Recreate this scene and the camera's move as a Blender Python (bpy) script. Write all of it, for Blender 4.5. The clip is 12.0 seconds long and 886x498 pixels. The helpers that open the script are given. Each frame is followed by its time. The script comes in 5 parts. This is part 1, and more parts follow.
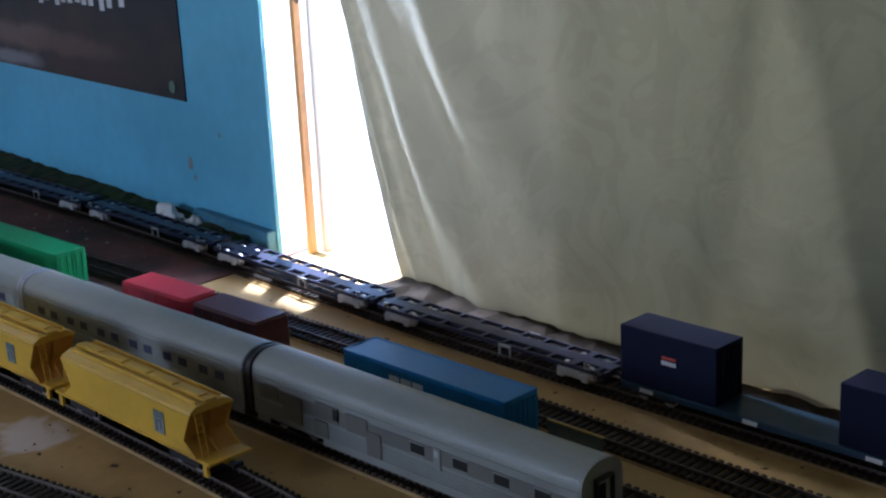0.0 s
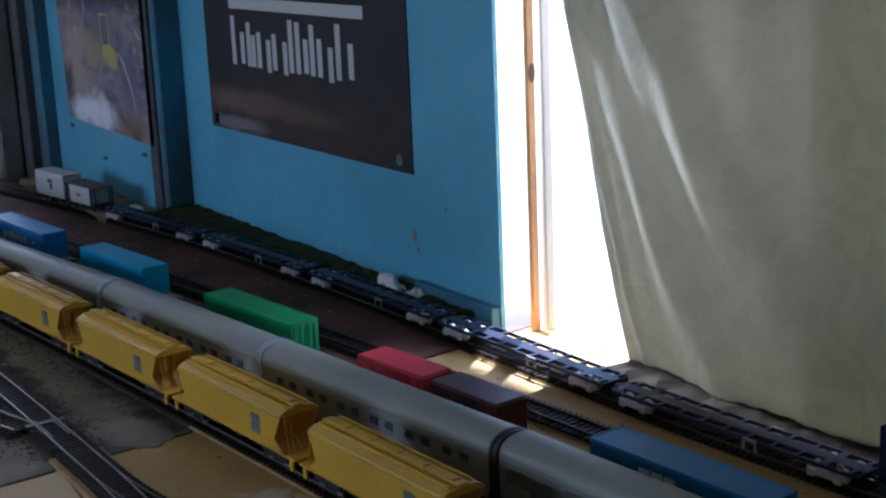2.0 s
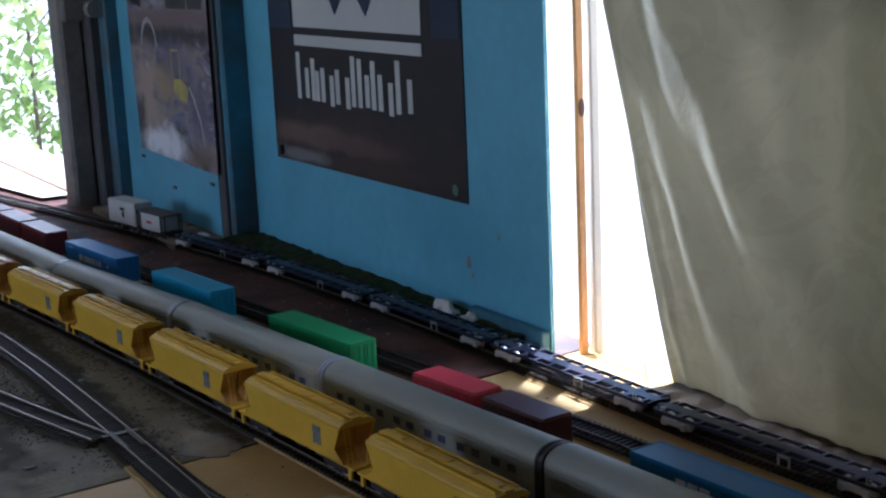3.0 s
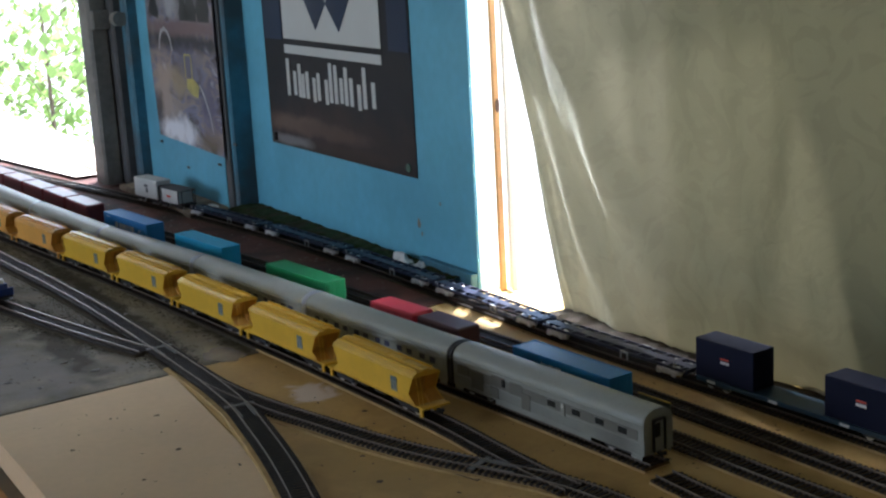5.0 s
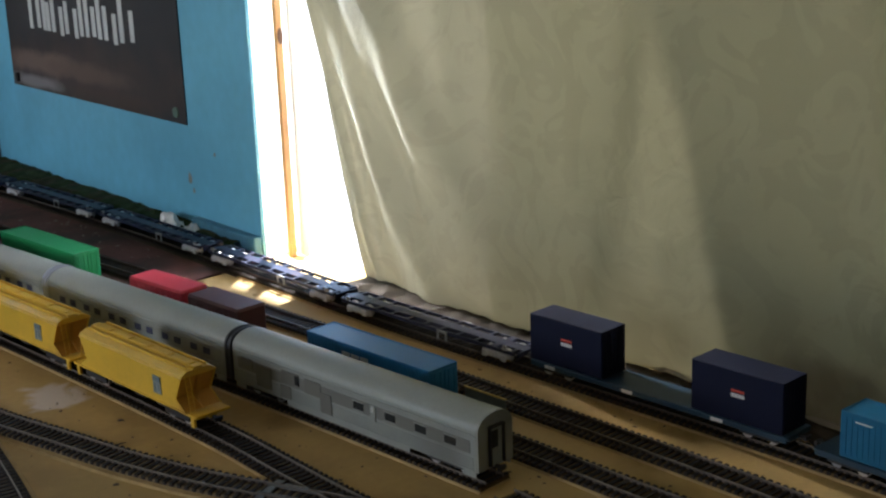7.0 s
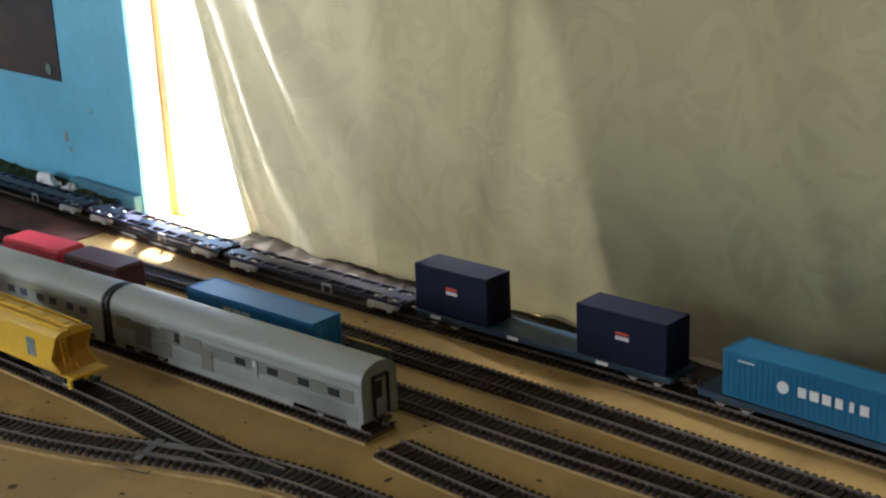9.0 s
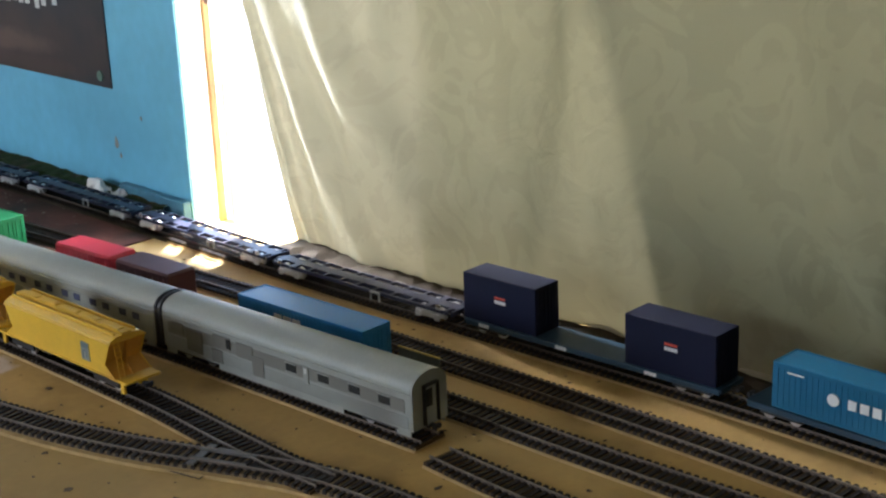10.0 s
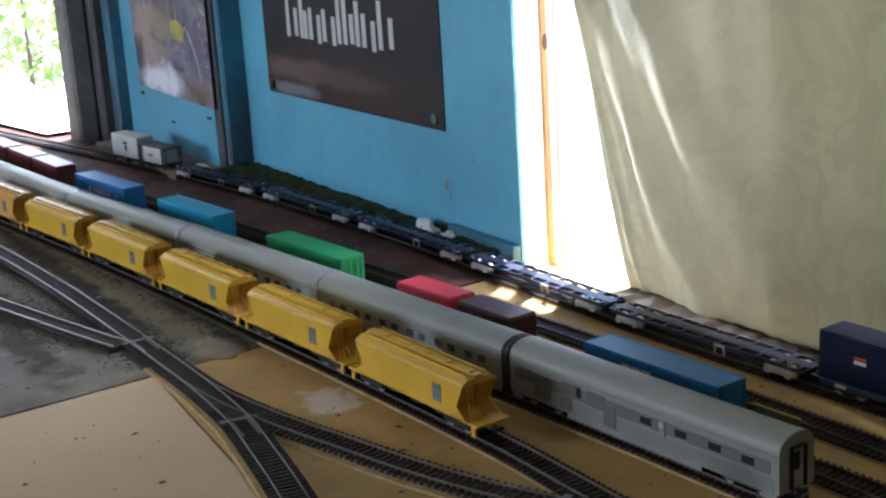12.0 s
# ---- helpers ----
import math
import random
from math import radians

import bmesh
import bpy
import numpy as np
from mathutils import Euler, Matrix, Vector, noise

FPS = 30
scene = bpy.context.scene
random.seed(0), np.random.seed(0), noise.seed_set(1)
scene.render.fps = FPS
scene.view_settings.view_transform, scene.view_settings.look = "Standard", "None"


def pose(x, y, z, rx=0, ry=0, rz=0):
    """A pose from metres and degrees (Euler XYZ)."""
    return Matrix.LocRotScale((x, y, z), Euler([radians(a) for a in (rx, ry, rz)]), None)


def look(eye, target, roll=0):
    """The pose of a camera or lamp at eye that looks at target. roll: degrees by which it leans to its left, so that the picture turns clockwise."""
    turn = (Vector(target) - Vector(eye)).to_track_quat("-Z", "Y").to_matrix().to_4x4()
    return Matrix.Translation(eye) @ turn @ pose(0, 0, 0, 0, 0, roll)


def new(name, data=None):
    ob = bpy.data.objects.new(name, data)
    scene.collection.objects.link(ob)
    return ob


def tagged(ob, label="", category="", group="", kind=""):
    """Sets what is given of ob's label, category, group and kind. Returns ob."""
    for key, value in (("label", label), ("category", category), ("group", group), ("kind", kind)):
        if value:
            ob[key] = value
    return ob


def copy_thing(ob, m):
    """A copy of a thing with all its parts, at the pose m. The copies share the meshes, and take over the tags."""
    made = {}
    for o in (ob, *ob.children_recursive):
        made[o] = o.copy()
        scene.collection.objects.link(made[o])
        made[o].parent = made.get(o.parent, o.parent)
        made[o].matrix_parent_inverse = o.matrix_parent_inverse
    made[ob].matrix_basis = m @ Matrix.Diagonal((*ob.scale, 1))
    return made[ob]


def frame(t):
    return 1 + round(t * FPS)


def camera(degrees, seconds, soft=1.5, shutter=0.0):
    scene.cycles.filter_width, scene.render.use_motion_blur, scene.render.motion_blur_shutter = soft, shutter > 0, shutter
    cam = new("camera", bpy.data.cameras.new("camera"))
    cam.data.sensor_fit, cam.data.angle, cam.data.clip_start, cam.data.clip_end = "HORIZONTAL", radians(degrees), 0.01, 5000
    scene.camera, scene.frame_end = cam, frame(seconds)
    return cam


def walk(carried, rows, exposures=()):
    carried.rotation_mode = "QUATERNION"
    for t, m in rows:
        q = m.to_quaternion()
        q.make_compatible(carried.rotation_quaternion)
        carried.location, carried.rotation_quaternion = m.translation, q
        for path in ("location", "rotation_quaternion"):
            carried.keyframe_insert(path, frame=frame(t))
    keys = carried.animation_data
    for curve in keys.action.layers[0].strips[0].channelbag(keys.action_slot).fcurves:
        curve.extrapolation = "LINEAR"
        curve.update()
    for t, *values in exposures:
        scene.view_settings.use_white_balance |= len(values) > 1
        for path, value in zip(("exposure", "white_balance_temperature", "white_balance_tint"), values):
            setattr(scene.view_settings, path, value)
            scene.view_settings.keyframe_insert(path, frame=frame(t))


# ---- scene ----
cam = camera(35.54, 12.0, soft=2.3)


def aim(x, y, z, yaw, pitch, roll):
    a, b = radians(yaw), radians(pitch)
    return look((x, y, z), (x - math.sin(a) * math.cos(b), y + math.cos(a) * math.cos(b), z + math.sin(b)), roll)


# metres above the layout's baseboard: seconds, eye x y z, yaw, pitch, roll
ROWS = [
    (0.0, -0.2015, -0.4396, 0.3549, -39.71, -16.60, -2.76),
    (0.5, -0.2186, -0.4263, 0.3664, -37.20, -16.46, -2.65),
    (1.0, -0.2330, -0.4150, 0.3680, -36.06, -15.72, -2.40),
    (1.5, -0.2400, -0.4080, 0.3715, -34.58, -15.10, -2.41),
    (2.0, -0.2410, -0.3980, 0.3715, -32.93, -13.80, -2.40),
    (2.5, -0.2390, -0.3800, 0.3640, -31.40, -12.25, -2.45),
    (4.5, -0.4329, -0.8447, 0.4606, -29.19, -12.91, -2.90),
    (5.0, -0.4311, -0.8447, 0.4535, -30.33, -13.37, -3.14),
    (5.5, -0.4231, -0.8370, 0.4547, -31.04, -13.75, -3.38),
    (6.0, -0.4109, -0.8314, 0.4509, -32.13, -13.89, -3.32),
    (6.5, -0.3098, -0.6292, 0.4106, -35.29, -15.23, -2.76),
    (7.0, -0.2944, -0.6292, 0.4036, -39.36, -15.97, -2.14),
    (7.5, -0.2795, -0.6280, 0.3951, -41.68, -16.55, -2.16),
    (9.5, -0.2773, -0.6276, 0.3908, -43.72, -17.85, -2.33),
    (10.0, -0.2879, -0.6256, 0.3962, -42.09, -17.50, -2.36),
    (10.5, -0.2983, -0.6224, 0.3999, -39.99, -16.99, -2.34),
    (11.0, -0.3079, -0.6125, 0.4023, -36.46, -16.48, -2.98),
    (11.5, -0.3182, -0.5973, 0.3991, -34.35, -15.89, -3.14),
    (12.0, -0.3295, -0.5772, 0.4009, -30.66, -15.21, -3.56),
]
EXPOSURE = [(0.0, 1.85, 4900, 19), (1.0, 1.8, 4850, 18), (2.5, 1.25, 5000, 18), (4.5, 1.65, 5500, 11.5), (5.0, 1.95, 5550, 11.5), (6.0, 2.35, 5800, 11.5), (7.5, 2.15, 5800, 11.5), (9.5, 2.92, 5850, 12.5), (11.0, 2.58, 5450, 14), (12.0, 2.45, 5500, 14)]
walk(cam, [(t, aim(*row)) for t, *row in ROWS], EXPOSURE)

# ---- light ----
SUN_EL, SUN_AZ = 66.0, 36.0  # degrees: above the horizon; turn of its bearing from +x towards +y
world = bpy.data.worlds.new("sky")
scene.world = world
world.use_nodes = True
wn = world.node_tree.nodes
sky = wn.new("ShaderNodeTexSky")
sky.sky_type = "NISHITA"
sky.sun_disc = False
sky.sun_elevation, sky.sun_rotation = radians(SUN_EL), radians(90 - SUN_AZ)
wn["Background"].inputs["Strength"].default_value = 0.12
world.node_tree.links.new(sky.outputs[0], wn["Background"].inputs["Color"])

sun = new("sun", bpy.data.lights.new("sun", "SUN"))
sun.data.energy, sun.data.angle, sun.data.color = 5.0, radians(0.6), (1.0, 0.97, 0.92)
sx, sy, sz = math.cos(radians(SUN_EL)) * math.cos(radians(SUN_AZ)), math.cos(radians(SUN_EL)) * math.sin(radians(SUN_AZ)), math.sin(radians(SUN_EL))
sun.matrix_world = look((sx * 5, sy * 5, sz * 5), (0, 0, 0))


def window_light(name, eye, target, wide, tall, watts, colour):
    lamp = new(name, bpy.data.lights.new(name, "AREA"))
    lamp.data.shape, lamp.data.size, lamp.data.size_y = "RECTANGLE", wide, tall
    lamp.data.energy, lamp.data.color = watts, colour
    lamp.matrix_world = look(eye, target)
    return lamp


# daylight of the far doorway, of the slot beside the curtain and of an unseen window added behind the camera
window_light("doorway_daylight", (0.62, 2.55, 0.62), (-0.6, 1.6, 0.1), 1.2, 1.0, 3.8, (1.0, 0.98, 0.94))
window_light("slot_daylight", (0.66, 0.51, 0.48), (0.2, 0.50, 0.35), 0.13, 0.9, 1.3, (0.97, 0.98, 1.0))
# added fill lamp hidden behind the blue wall, grazes the curtain's creases
window_light("curtain_crease_fill", (0.468, 0.90, 0.26), (0.458, 0.38, 0.15), 0.044, 0.5, 9.0, (1.0, 0.97, 0.93))
window_light("unseen_window_daylight", (-2.38, 1.3, 0.615), (0.3, 0.60, 0.25), 1.5, 0.7, 4.7, (1.0, 0.98, 0.93))
window_light("curtain_daylight", (0.66, -0.60, 0.50), (0.0, -0.60, 0.46), 1.5, 0.80, 1.95, (1.0, 0.98, 0.92))

# ---- materials ----
MATS = {}


def mat(name, colour, rough=0.5, metal=0.0, vary=0.12, scale=40.0, bump=0.1, fine=400.0, rand=0.0, coat=0.0, dirt=None, dirt_at=0.62, dirt_soft=0.08, spec=0.5):
    """A painted or raw surface: two scales of noise in the colour, gloss and relief, and stains of a second colour."""
    if name in MATS:
        return MATS[name]
    m = bpy.data.materials.new(name)
    m.use_nodes = True
    n, l = m.node_tree.nodes, m.node_tree.links
    p = n["Principled BSDF"]
    p.inputs["Metallic"].default_value = metal
    p.inputs["Coat Weight"].default_value = coat
    p.inputs["Specular IOR Level"].default_value = spec
    tc = n.new("ShaderNodeTexCoord")
    big, small = n.new("ShaderNodeTexNoise"), n.new("ShaderNodeTexNoise")
    big.inputs["Scale"].default_value, big.inputs["Detail"].default_value = scale, 5
    small.inputs["Scale"].default_value, small.inputs["Detail"].default_value = fine, 3
    l.new(tc.outputs["Object"], big.inputs["Vector"])
    l.new(tc.outputs["Object"], small.inputs["Vector"])
    add = n.new("ShaderNodeMath")
    add.operation = "MULTIPLY_ADD"
    add.inputs[1].default_value = 0.45
    l.new(small.outputs["Fac"], add.inputs[0])
    l.new(big.outputs["Fac"], add.inputs[2])
    span = n.new("ShaderNodeMapRange")
    span.inputs["From Min"].default_value, span.inputs["From Max"].default_value = 0.45, 1.0
    span.inputs["To Min"].default_value, span.inputs["To Max"].default_value = 1 - vary, 1 + vary
    l.new(add.outputs[0], span.inputs["Value"])
    value = span.outputs["Result"]
    if rand:
        info, times, plus = n.new("ShaderNodeObjectInfo"), n.new("ShaderNodeMath"), n.new("ShaderNodeMath")
        times.operation, plus.operation = "MULTIPLY_ADD", "MULTIPLY"
        times.inputs[1].default_value, times.inputs[2].default_value = 2 * rand, 1 - rand
        l.new(info.outputs["Random"], times.inputs[0])
        l.new(times.outputs[0], plus.inputs[0])
        l.new(value, plus.inputs[1])
        value = plus.outputs[0]
    base = n.new("ShaderNodeRGB")
    base.outputs[0].default_value = (*colour, 1)
    scaled = n.new("ShaderNodeVectorMath")
    scaled.operation = "SCALE"
    l.new(base.outputs[0], scaled.inputs[0])
    l.new(value, scaled.inputs["Scale"])
    out = scaled.outputs[0]
    if dirt:
        spot, edge, mix = n.new("ShaderNodeTexNoise"), n.new("ShaderNodeMapRange"), n.new("ShaderNodeMix")
        spot.inputs["Scale"].default_value, spot.inputs["Detail"].default_value = scale * 0.6, 8
        l.new(tc.outputs["Object"], spot.inputs["Vector"])
        edge.inputs["From Min"].default_value, edge.inputs["From Max"].default_value = dirt_at - dirt_soft, dirt_at + dirt_soft
        l.new(spot.outputs["Fac"], edge.inputs["Value"])
        mix.data_type = "RGBA"
        l.new(edge.outputs["Result"], mix.inputs["Factor"])
        l.new(out, mix.inputs["A"])
        mix.inputs["B"].default_value = (*dirt, 1)
        out = mix.outputs["Result"]
    l.new(out, p.inputs["Base Color"])
    gloss = n.new("ShaderNodeMapRange")
    gloss.inputs["To Min"].default_value, gloss.inputs["To Max"].default_value = max(rough - 0.12, 0.05), min(rough + 0.12, 1)
    l.new(big.outputs["Fac"], gloss.inputs["Value"])
    l.new(gloss.outputs["Result"], p.inputs["Roughness"])
    if bump:
        relief = n.new("ShaderNodeBump")
        relief.inputs["Strength"].default_value, relief.inputs["Distance"].default_value = bump, 0.002
        l.new(add.outputs[0], relief.inputs["Height"])
        l.new(relief.outputs["Normal"], p.inputs["Normal"])
    MATS[name] = m
    return m


def cloth(name, colour, through_colour, fac=0.45, crinkle=0.0):
    m = mat(name, colour, 0.9, vary=0.12, scale=6.0, bump=0.2, fine=50.0, dirt=(colour[0] * 0.72, colour[1] * 0.72, colour[2] * 0.68), dirt_at=0.62)
    n, l = m.node_tree.nodes, m.node_tree.links
    p, end = n["Principled BSDF"], n["Material Output"]
    thin, mix = n.new("ShaderNodeBsdfTranslucent"), n.new("ShaderNodeMixShader")
    thin.inputs["Color"].default_value = (*through_colour, 1)
    mix.inputs["Fac"].default_value = fac
    if crinkle:
        # embossed leaf pattern of a damask weave
        tc, warp, leaf, relief = n.new("ShaderNodeTexCoord"), n.new("ShaderNodeTexNoise"), n.new("ShaderNodeTexNoise"), n.new("ShaderNodeBump")
        leaf.inputs["Scale"].default_value, leaf.inputs["Detail"].default_value, leaf.inputs["Distortion"].default_value = 30.0, 4.0, 0.9
        warp.inputs["Scale"].default_value = 5.0
        l.new(tc.outputs["Object"], leaf.inputs["Vector"])
        l.new(tc.outputs["Object"], warp.inputs["Vector"])
        amount = n.new("ShaderNodeMapRange")
        amount.inputs["From Min"].default_value, amount.inputs["From Max"].default_value = 0.35, 0.65
        amount.inputs["To Min"].default_value, amount.inputs["To Max"].default_value = 0.15, 1.0
        l.new(warp.outputs["Fac"], amount.inputs["Value"])
        height = n.new("ShaderNodeMath")
        height.operation = "MULTIPLY"
        l.new(leaf.outputs["Fac"], height.inputs[0])
        l.new(amount.outputs["Result"], height.inputs[1])
        relief.inputs["Strength"].default_value, relief.inputs["Distance"].default_value = crinkle, 0.010
        l.new(height.outputs[0], relief.inputs["Height"])
        l.new(relief.outputs["Normal"], p.inputs["Normal"])
        l.new(relief.outputs["Normal"], thin.inputs["Normal"])
        # upright darker bands: thicker cloth passing less light, put into the colour
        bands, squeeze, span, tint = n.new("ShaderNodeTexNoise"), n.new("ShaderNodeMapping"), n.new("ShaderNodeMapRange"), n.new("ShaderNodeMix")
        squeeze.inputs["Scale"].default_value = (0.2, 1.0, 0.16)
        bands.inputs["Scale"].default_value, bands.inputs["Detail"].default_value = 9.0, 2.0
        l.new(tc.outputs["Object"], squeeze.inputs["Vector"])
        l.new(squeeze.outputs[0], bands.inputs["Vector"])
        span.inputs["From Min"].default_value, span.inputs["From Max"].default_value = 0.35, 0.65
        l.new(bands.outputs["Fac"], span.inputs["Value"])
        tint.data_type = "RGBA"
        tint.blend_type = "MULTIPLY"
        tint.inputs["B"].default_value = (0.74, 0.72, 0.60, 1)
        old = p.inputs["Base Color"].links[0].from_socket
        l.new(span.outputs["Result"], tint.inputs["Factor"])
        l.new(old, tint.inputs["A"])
        # woven leaves, a shade darker than the ground of the cloth
        weave, pick, damask = n.new("ShaderNodeTexNoise"), n.new("ShaderNodeMapRange"), n.new("ShaderNodeMix")
        weave.inputs["Scale"].default_value, weave.inputs["Detail"].default_value, weave.inputs["Distortion"].default_value = 17.0, 2.0, 2.6
        l.new(tc.outputs["Object"], weave.inputs["Vector"])
        pick.inputs["From Min"].default_value, pick.inputs["From Max"].default_value = 0.50, 0.56
        l.new(weave.outputs["Fac"], pick.inputs["Value"])
        damask.data_type, damask.blend_type = "RGBA", "MULTIPLY"
        damask.inputs["B"].default_value = (0.70, 0.72, 0.68, 1)
        l.new(pick.outputs["Result"], damask.inputs["Factor"])
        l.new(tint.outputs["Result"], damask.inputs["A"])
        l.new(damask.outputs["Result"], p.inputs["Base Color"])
    l.new(p.outputs[0], mix.inputs[1])
    l.new(thin.outputs[0], mix.inputs[2])
    l.new(mix.outputs[0], end.inputs["Surface"])
    return m


def photograph(name, colours, scale, stretch):
    """A blurred photographic print: bands of colour warped by noise."""
    m = mat(name, (0.5, 0.5, 0.5), 0.42, vary=0.1, scale=10, bump=0.1, fine=25)
    n, l = m.node_tree.nodes, m.node_tree.links
    tc, shape, tone, ramp = n.new("ShaderNodeTexCoord"), n.new("ShaderNodeMapping"), n.new("ShaderNodeTexNoise"), n.new("ShaderNodeValToRGB")
    shape.inputs["Scale"].default_value = stretch
    shape.inputs["Rotation"].default_value = (0.5, 0, 0)
    tone.inputs["Scale"].default_value, tone.inputs["Detail"].default_value, tone.inputs["Distortion"].default_value = scale, 4, 0.8
    l.new(tc.outputs["Object"], shape.inputs["Vector"])
    l.new(shape.outputs[0], tone.inputs["Vector"])
    l.new(tone.outputs["Fac"], ramp.inputs["Fac"])
    e = ramp.color_ramp.elements
    e[0].position, e[1].position = 0.30, 0.72
    e[0].color, e[1].color = (*colours[0], 1), (*colours[-1], 1)
    for k, c in enumerate(colours[1:-1]):
        e.new(0.30 + 0.42 * (k + 1) / (len(colours) - 1)).color = (*c, 1)
    l.new(ramp.outputs["Color"], n["Principled BSDF"].inputs["Base Color"])
    return m


M_TAN = mat("tan_board", (0.50, 0.325, 0.106), 0.7, vary=0.14, scale=14, bump=0.12, fine=160, dirt=(0.27, 0.17, 0.05), dirt_at=0.63, spec=0.25)
M_CREAM = mat("cream_board", (0.68, 0.50, 0.30), 0.8, vary=0.07, scale=9, bump=0.05, fine=120, dirt=(0.40, 0.31, 0.19), dirt_at=0.72, spec=0.25)
M_GREY = mat("grey_board", (0.29, 0.255, 0.19), 0.8, vary=0.45, scale=26, bump=0.35, fine=260, dirt=(0.115, 0.098, 0.066), dirt_at=0.54, dirt_soft=0.22, spec=0.12)


def worn_wash(m, centre, radii, colour, amount, low=1.5, high=2.4):
    """A worn area of paler paint with a broken, feathered edge, on a board seen from above."""
    n, l = m.node_tree.nodes, m.node_tree.links
    p = n["Principled BSDF"]
    old = p.inputs["Base Color"].links[0].from_socket
    tc, place, edge, fray, total, span, mix = n.new("ShaderNodeTexCoord"), n.new("ShaderNodeMapping"), n.new("ShaderNodeVectorMath"), n.new("ShaderNodeTexNoise"), n.new("ShaderNodeMath"), n.new("ShaderNodeMapRange"), n.new("ShaderNodeMix")
    place.inputs["Location"].default_value = (-centre[0] / radii[0], -centre[1] / radii[1], 0)
    place.inputs["Scale"].default_value = (1 / radii[0], 1 / radii[1], 1)
    l.new(tc.outputs["Object"], place.inputs["Vector"])
    edge.operation = "LENGTH"
    l.new(place.outputs[0], edge.inputs[0])
    fray.inputs["Scale"].default_value, fray.inputs["Detail"].default_value, fray.inputs["Distortion"].default_value = 34.0, 12.0, 0.4
    l.new(tc.outputs["Object"], fray.inputs["Vector"])
    total.operation = "MULTIPLY_ADD"
    total.inputs[1].default_value = 2.2
    l.new(fray.outputs["Fac"], total.inputs[0])
    l.new(edge.outputs["Value"], total.inputs[2])
    span.inputs["From Min"].default_value, span.inputs["From Max"].default_value = low, high
    span.inputs["To Min"].default_value, span.inputs["To Max"].default_value = amount, 0.0
    l.new(total.outputs[0], span.inputs["Value"])
    mix.data_type = "RGBA"
    l.new(span.outputs["Result"], mix.inputs["Factor"])
    l.new(old, mix.inputs["A"])
    mix.inputs["B"].default_value = (*colour, 1)
    l.new(mix.outputs["Result"], p.inputs["Base Color"])


worn_wash(M_GREY, (-0.16, 0.62), (0.17, 0.11), (0.235, 0.212, 0.195), 0.85)
worn_wash(M_GREY, (0.0, 0.80), (0.020, 0.22), (0.235, 0.210, 0.175), 0.8)
worn_wash(M_GREY, (0.085, 0.86), (0.016, 0.34), (0.230, 0.200, 0.125), 0.8)
worn_wash(M_GREY, (0.118, 0.80), (0.014, 0.34), (0.048, 0.042, 0.022), 0.9, 1.6, 2.3)
worn_wash(M_GREY, (0.060, 0.90), (0.014, 0.36), (0.050, 0.044, 0.026), 0.9, 1.6, 2.3)
worn_wash(M_GREY, (0.010, 0.66), (0.026, 0.060), (0.055, 0.047, 0.030), 0.85, 1.6, 2.3)
worn_wash(M_GREY, (-0.045, 0.70), (0.022, 0.16), (0.060, 0.050, 0.034), 0.85, 1.6, 2.3)
worn_wash(M_GREY, (0.135, 0.68), (0.012, 0.14), (0.24, 0.20, 0.13), 0.7)
worn_wash(M_TAN, (0.111, 0.365), (0.026, 0.030), (0.68, 0.56, 0.44), 1.0, 1.75, 2.15)
worn_wash(M_TAN, (0.30, 0.10), (0.06, 0.30), (0.45, 0.31, 0.11), 0.6)
worn_wash(M_TAN, (0.07, 0.15), (0.06, 0.12), (0.33, 0.215, 0.065), 0.6)
worn_wash(M_TAN, (0.36, 0.44), (0.05, 0.10), (0.44, 0.33, 0.17), 0.6)
M_BROWN = mat("brown_board", (0.140, 0.066, 0.054), 0.8, vary=0.30, scale=16, bump=0.2, fine=150, dirt=(0.055, 0.04, 0.035), dirt_at=0.55, spec=0.2)
M_CORK = mat("roadbed", (0.47, 0.325, 0.140), 0.85, vary=0.25, scale=60, bump=0.3, fine=700, spec=0.15)
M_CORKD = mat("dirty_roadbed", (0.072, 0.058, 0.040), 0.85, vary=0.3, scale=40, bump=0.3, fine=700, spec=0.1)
M_BEDBROWN = mat("brown_bed_dirt", (0.150, 0.100, 0.046), 0.9, vary=0.4, scale=50, bump=0.3, dirt=(0.075, 0.052, 0.028), dirt_at=0.5, dirt_soft=0.15, spec=0.1)
M_BEDDIRT = mat("bed_dirt", (0.25, 0.185, 0.105), 0.9, vary=0.4, scale=50, bump=0.3, dirt=(0.15, 0.11, 0.065), dirt_at=0.5, dirt_soft=0.15, spec=0.1)
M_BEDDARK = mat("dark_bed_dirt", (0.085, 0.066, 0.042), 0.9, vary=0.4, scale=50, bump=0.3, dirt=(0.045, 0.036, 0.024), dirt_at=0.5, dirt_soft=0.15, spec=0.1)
M_SLEEPER = mat("sleeper_plastic", (0.026, 0.019, 0.014), 0.65, vary=0.35, scale=120, bump=0.1, rand=0.25, spec=0.25)
M_RAIL = mat("rail_side", (0.11, 0.082, 0.058), 0.6, metal=0.2, vary=0.3, scale=80, bump=0.05)
M_RAILDULL = mat("dull_rail_head", (0.22, 0.185, 0.145), 0.55, metal=0.7, vary=0.3, scale=60, bump=0.02)
M_RAILTOP = mat("rail_head", (0.40, 0.345, 0.275), 0.45, metal=1.0, vary=0.15, scale=60, bump=0.02)
M_BLUEWALL = mat("blue_wall_paint", (0.150, 0.435, 0.585), 0.5, vary=0.14, scale=7, bump=0.14, fine=70, dirt=(0.10, 0.30, 0.41), dirt_at=0.66, dirt_soft=0.14)
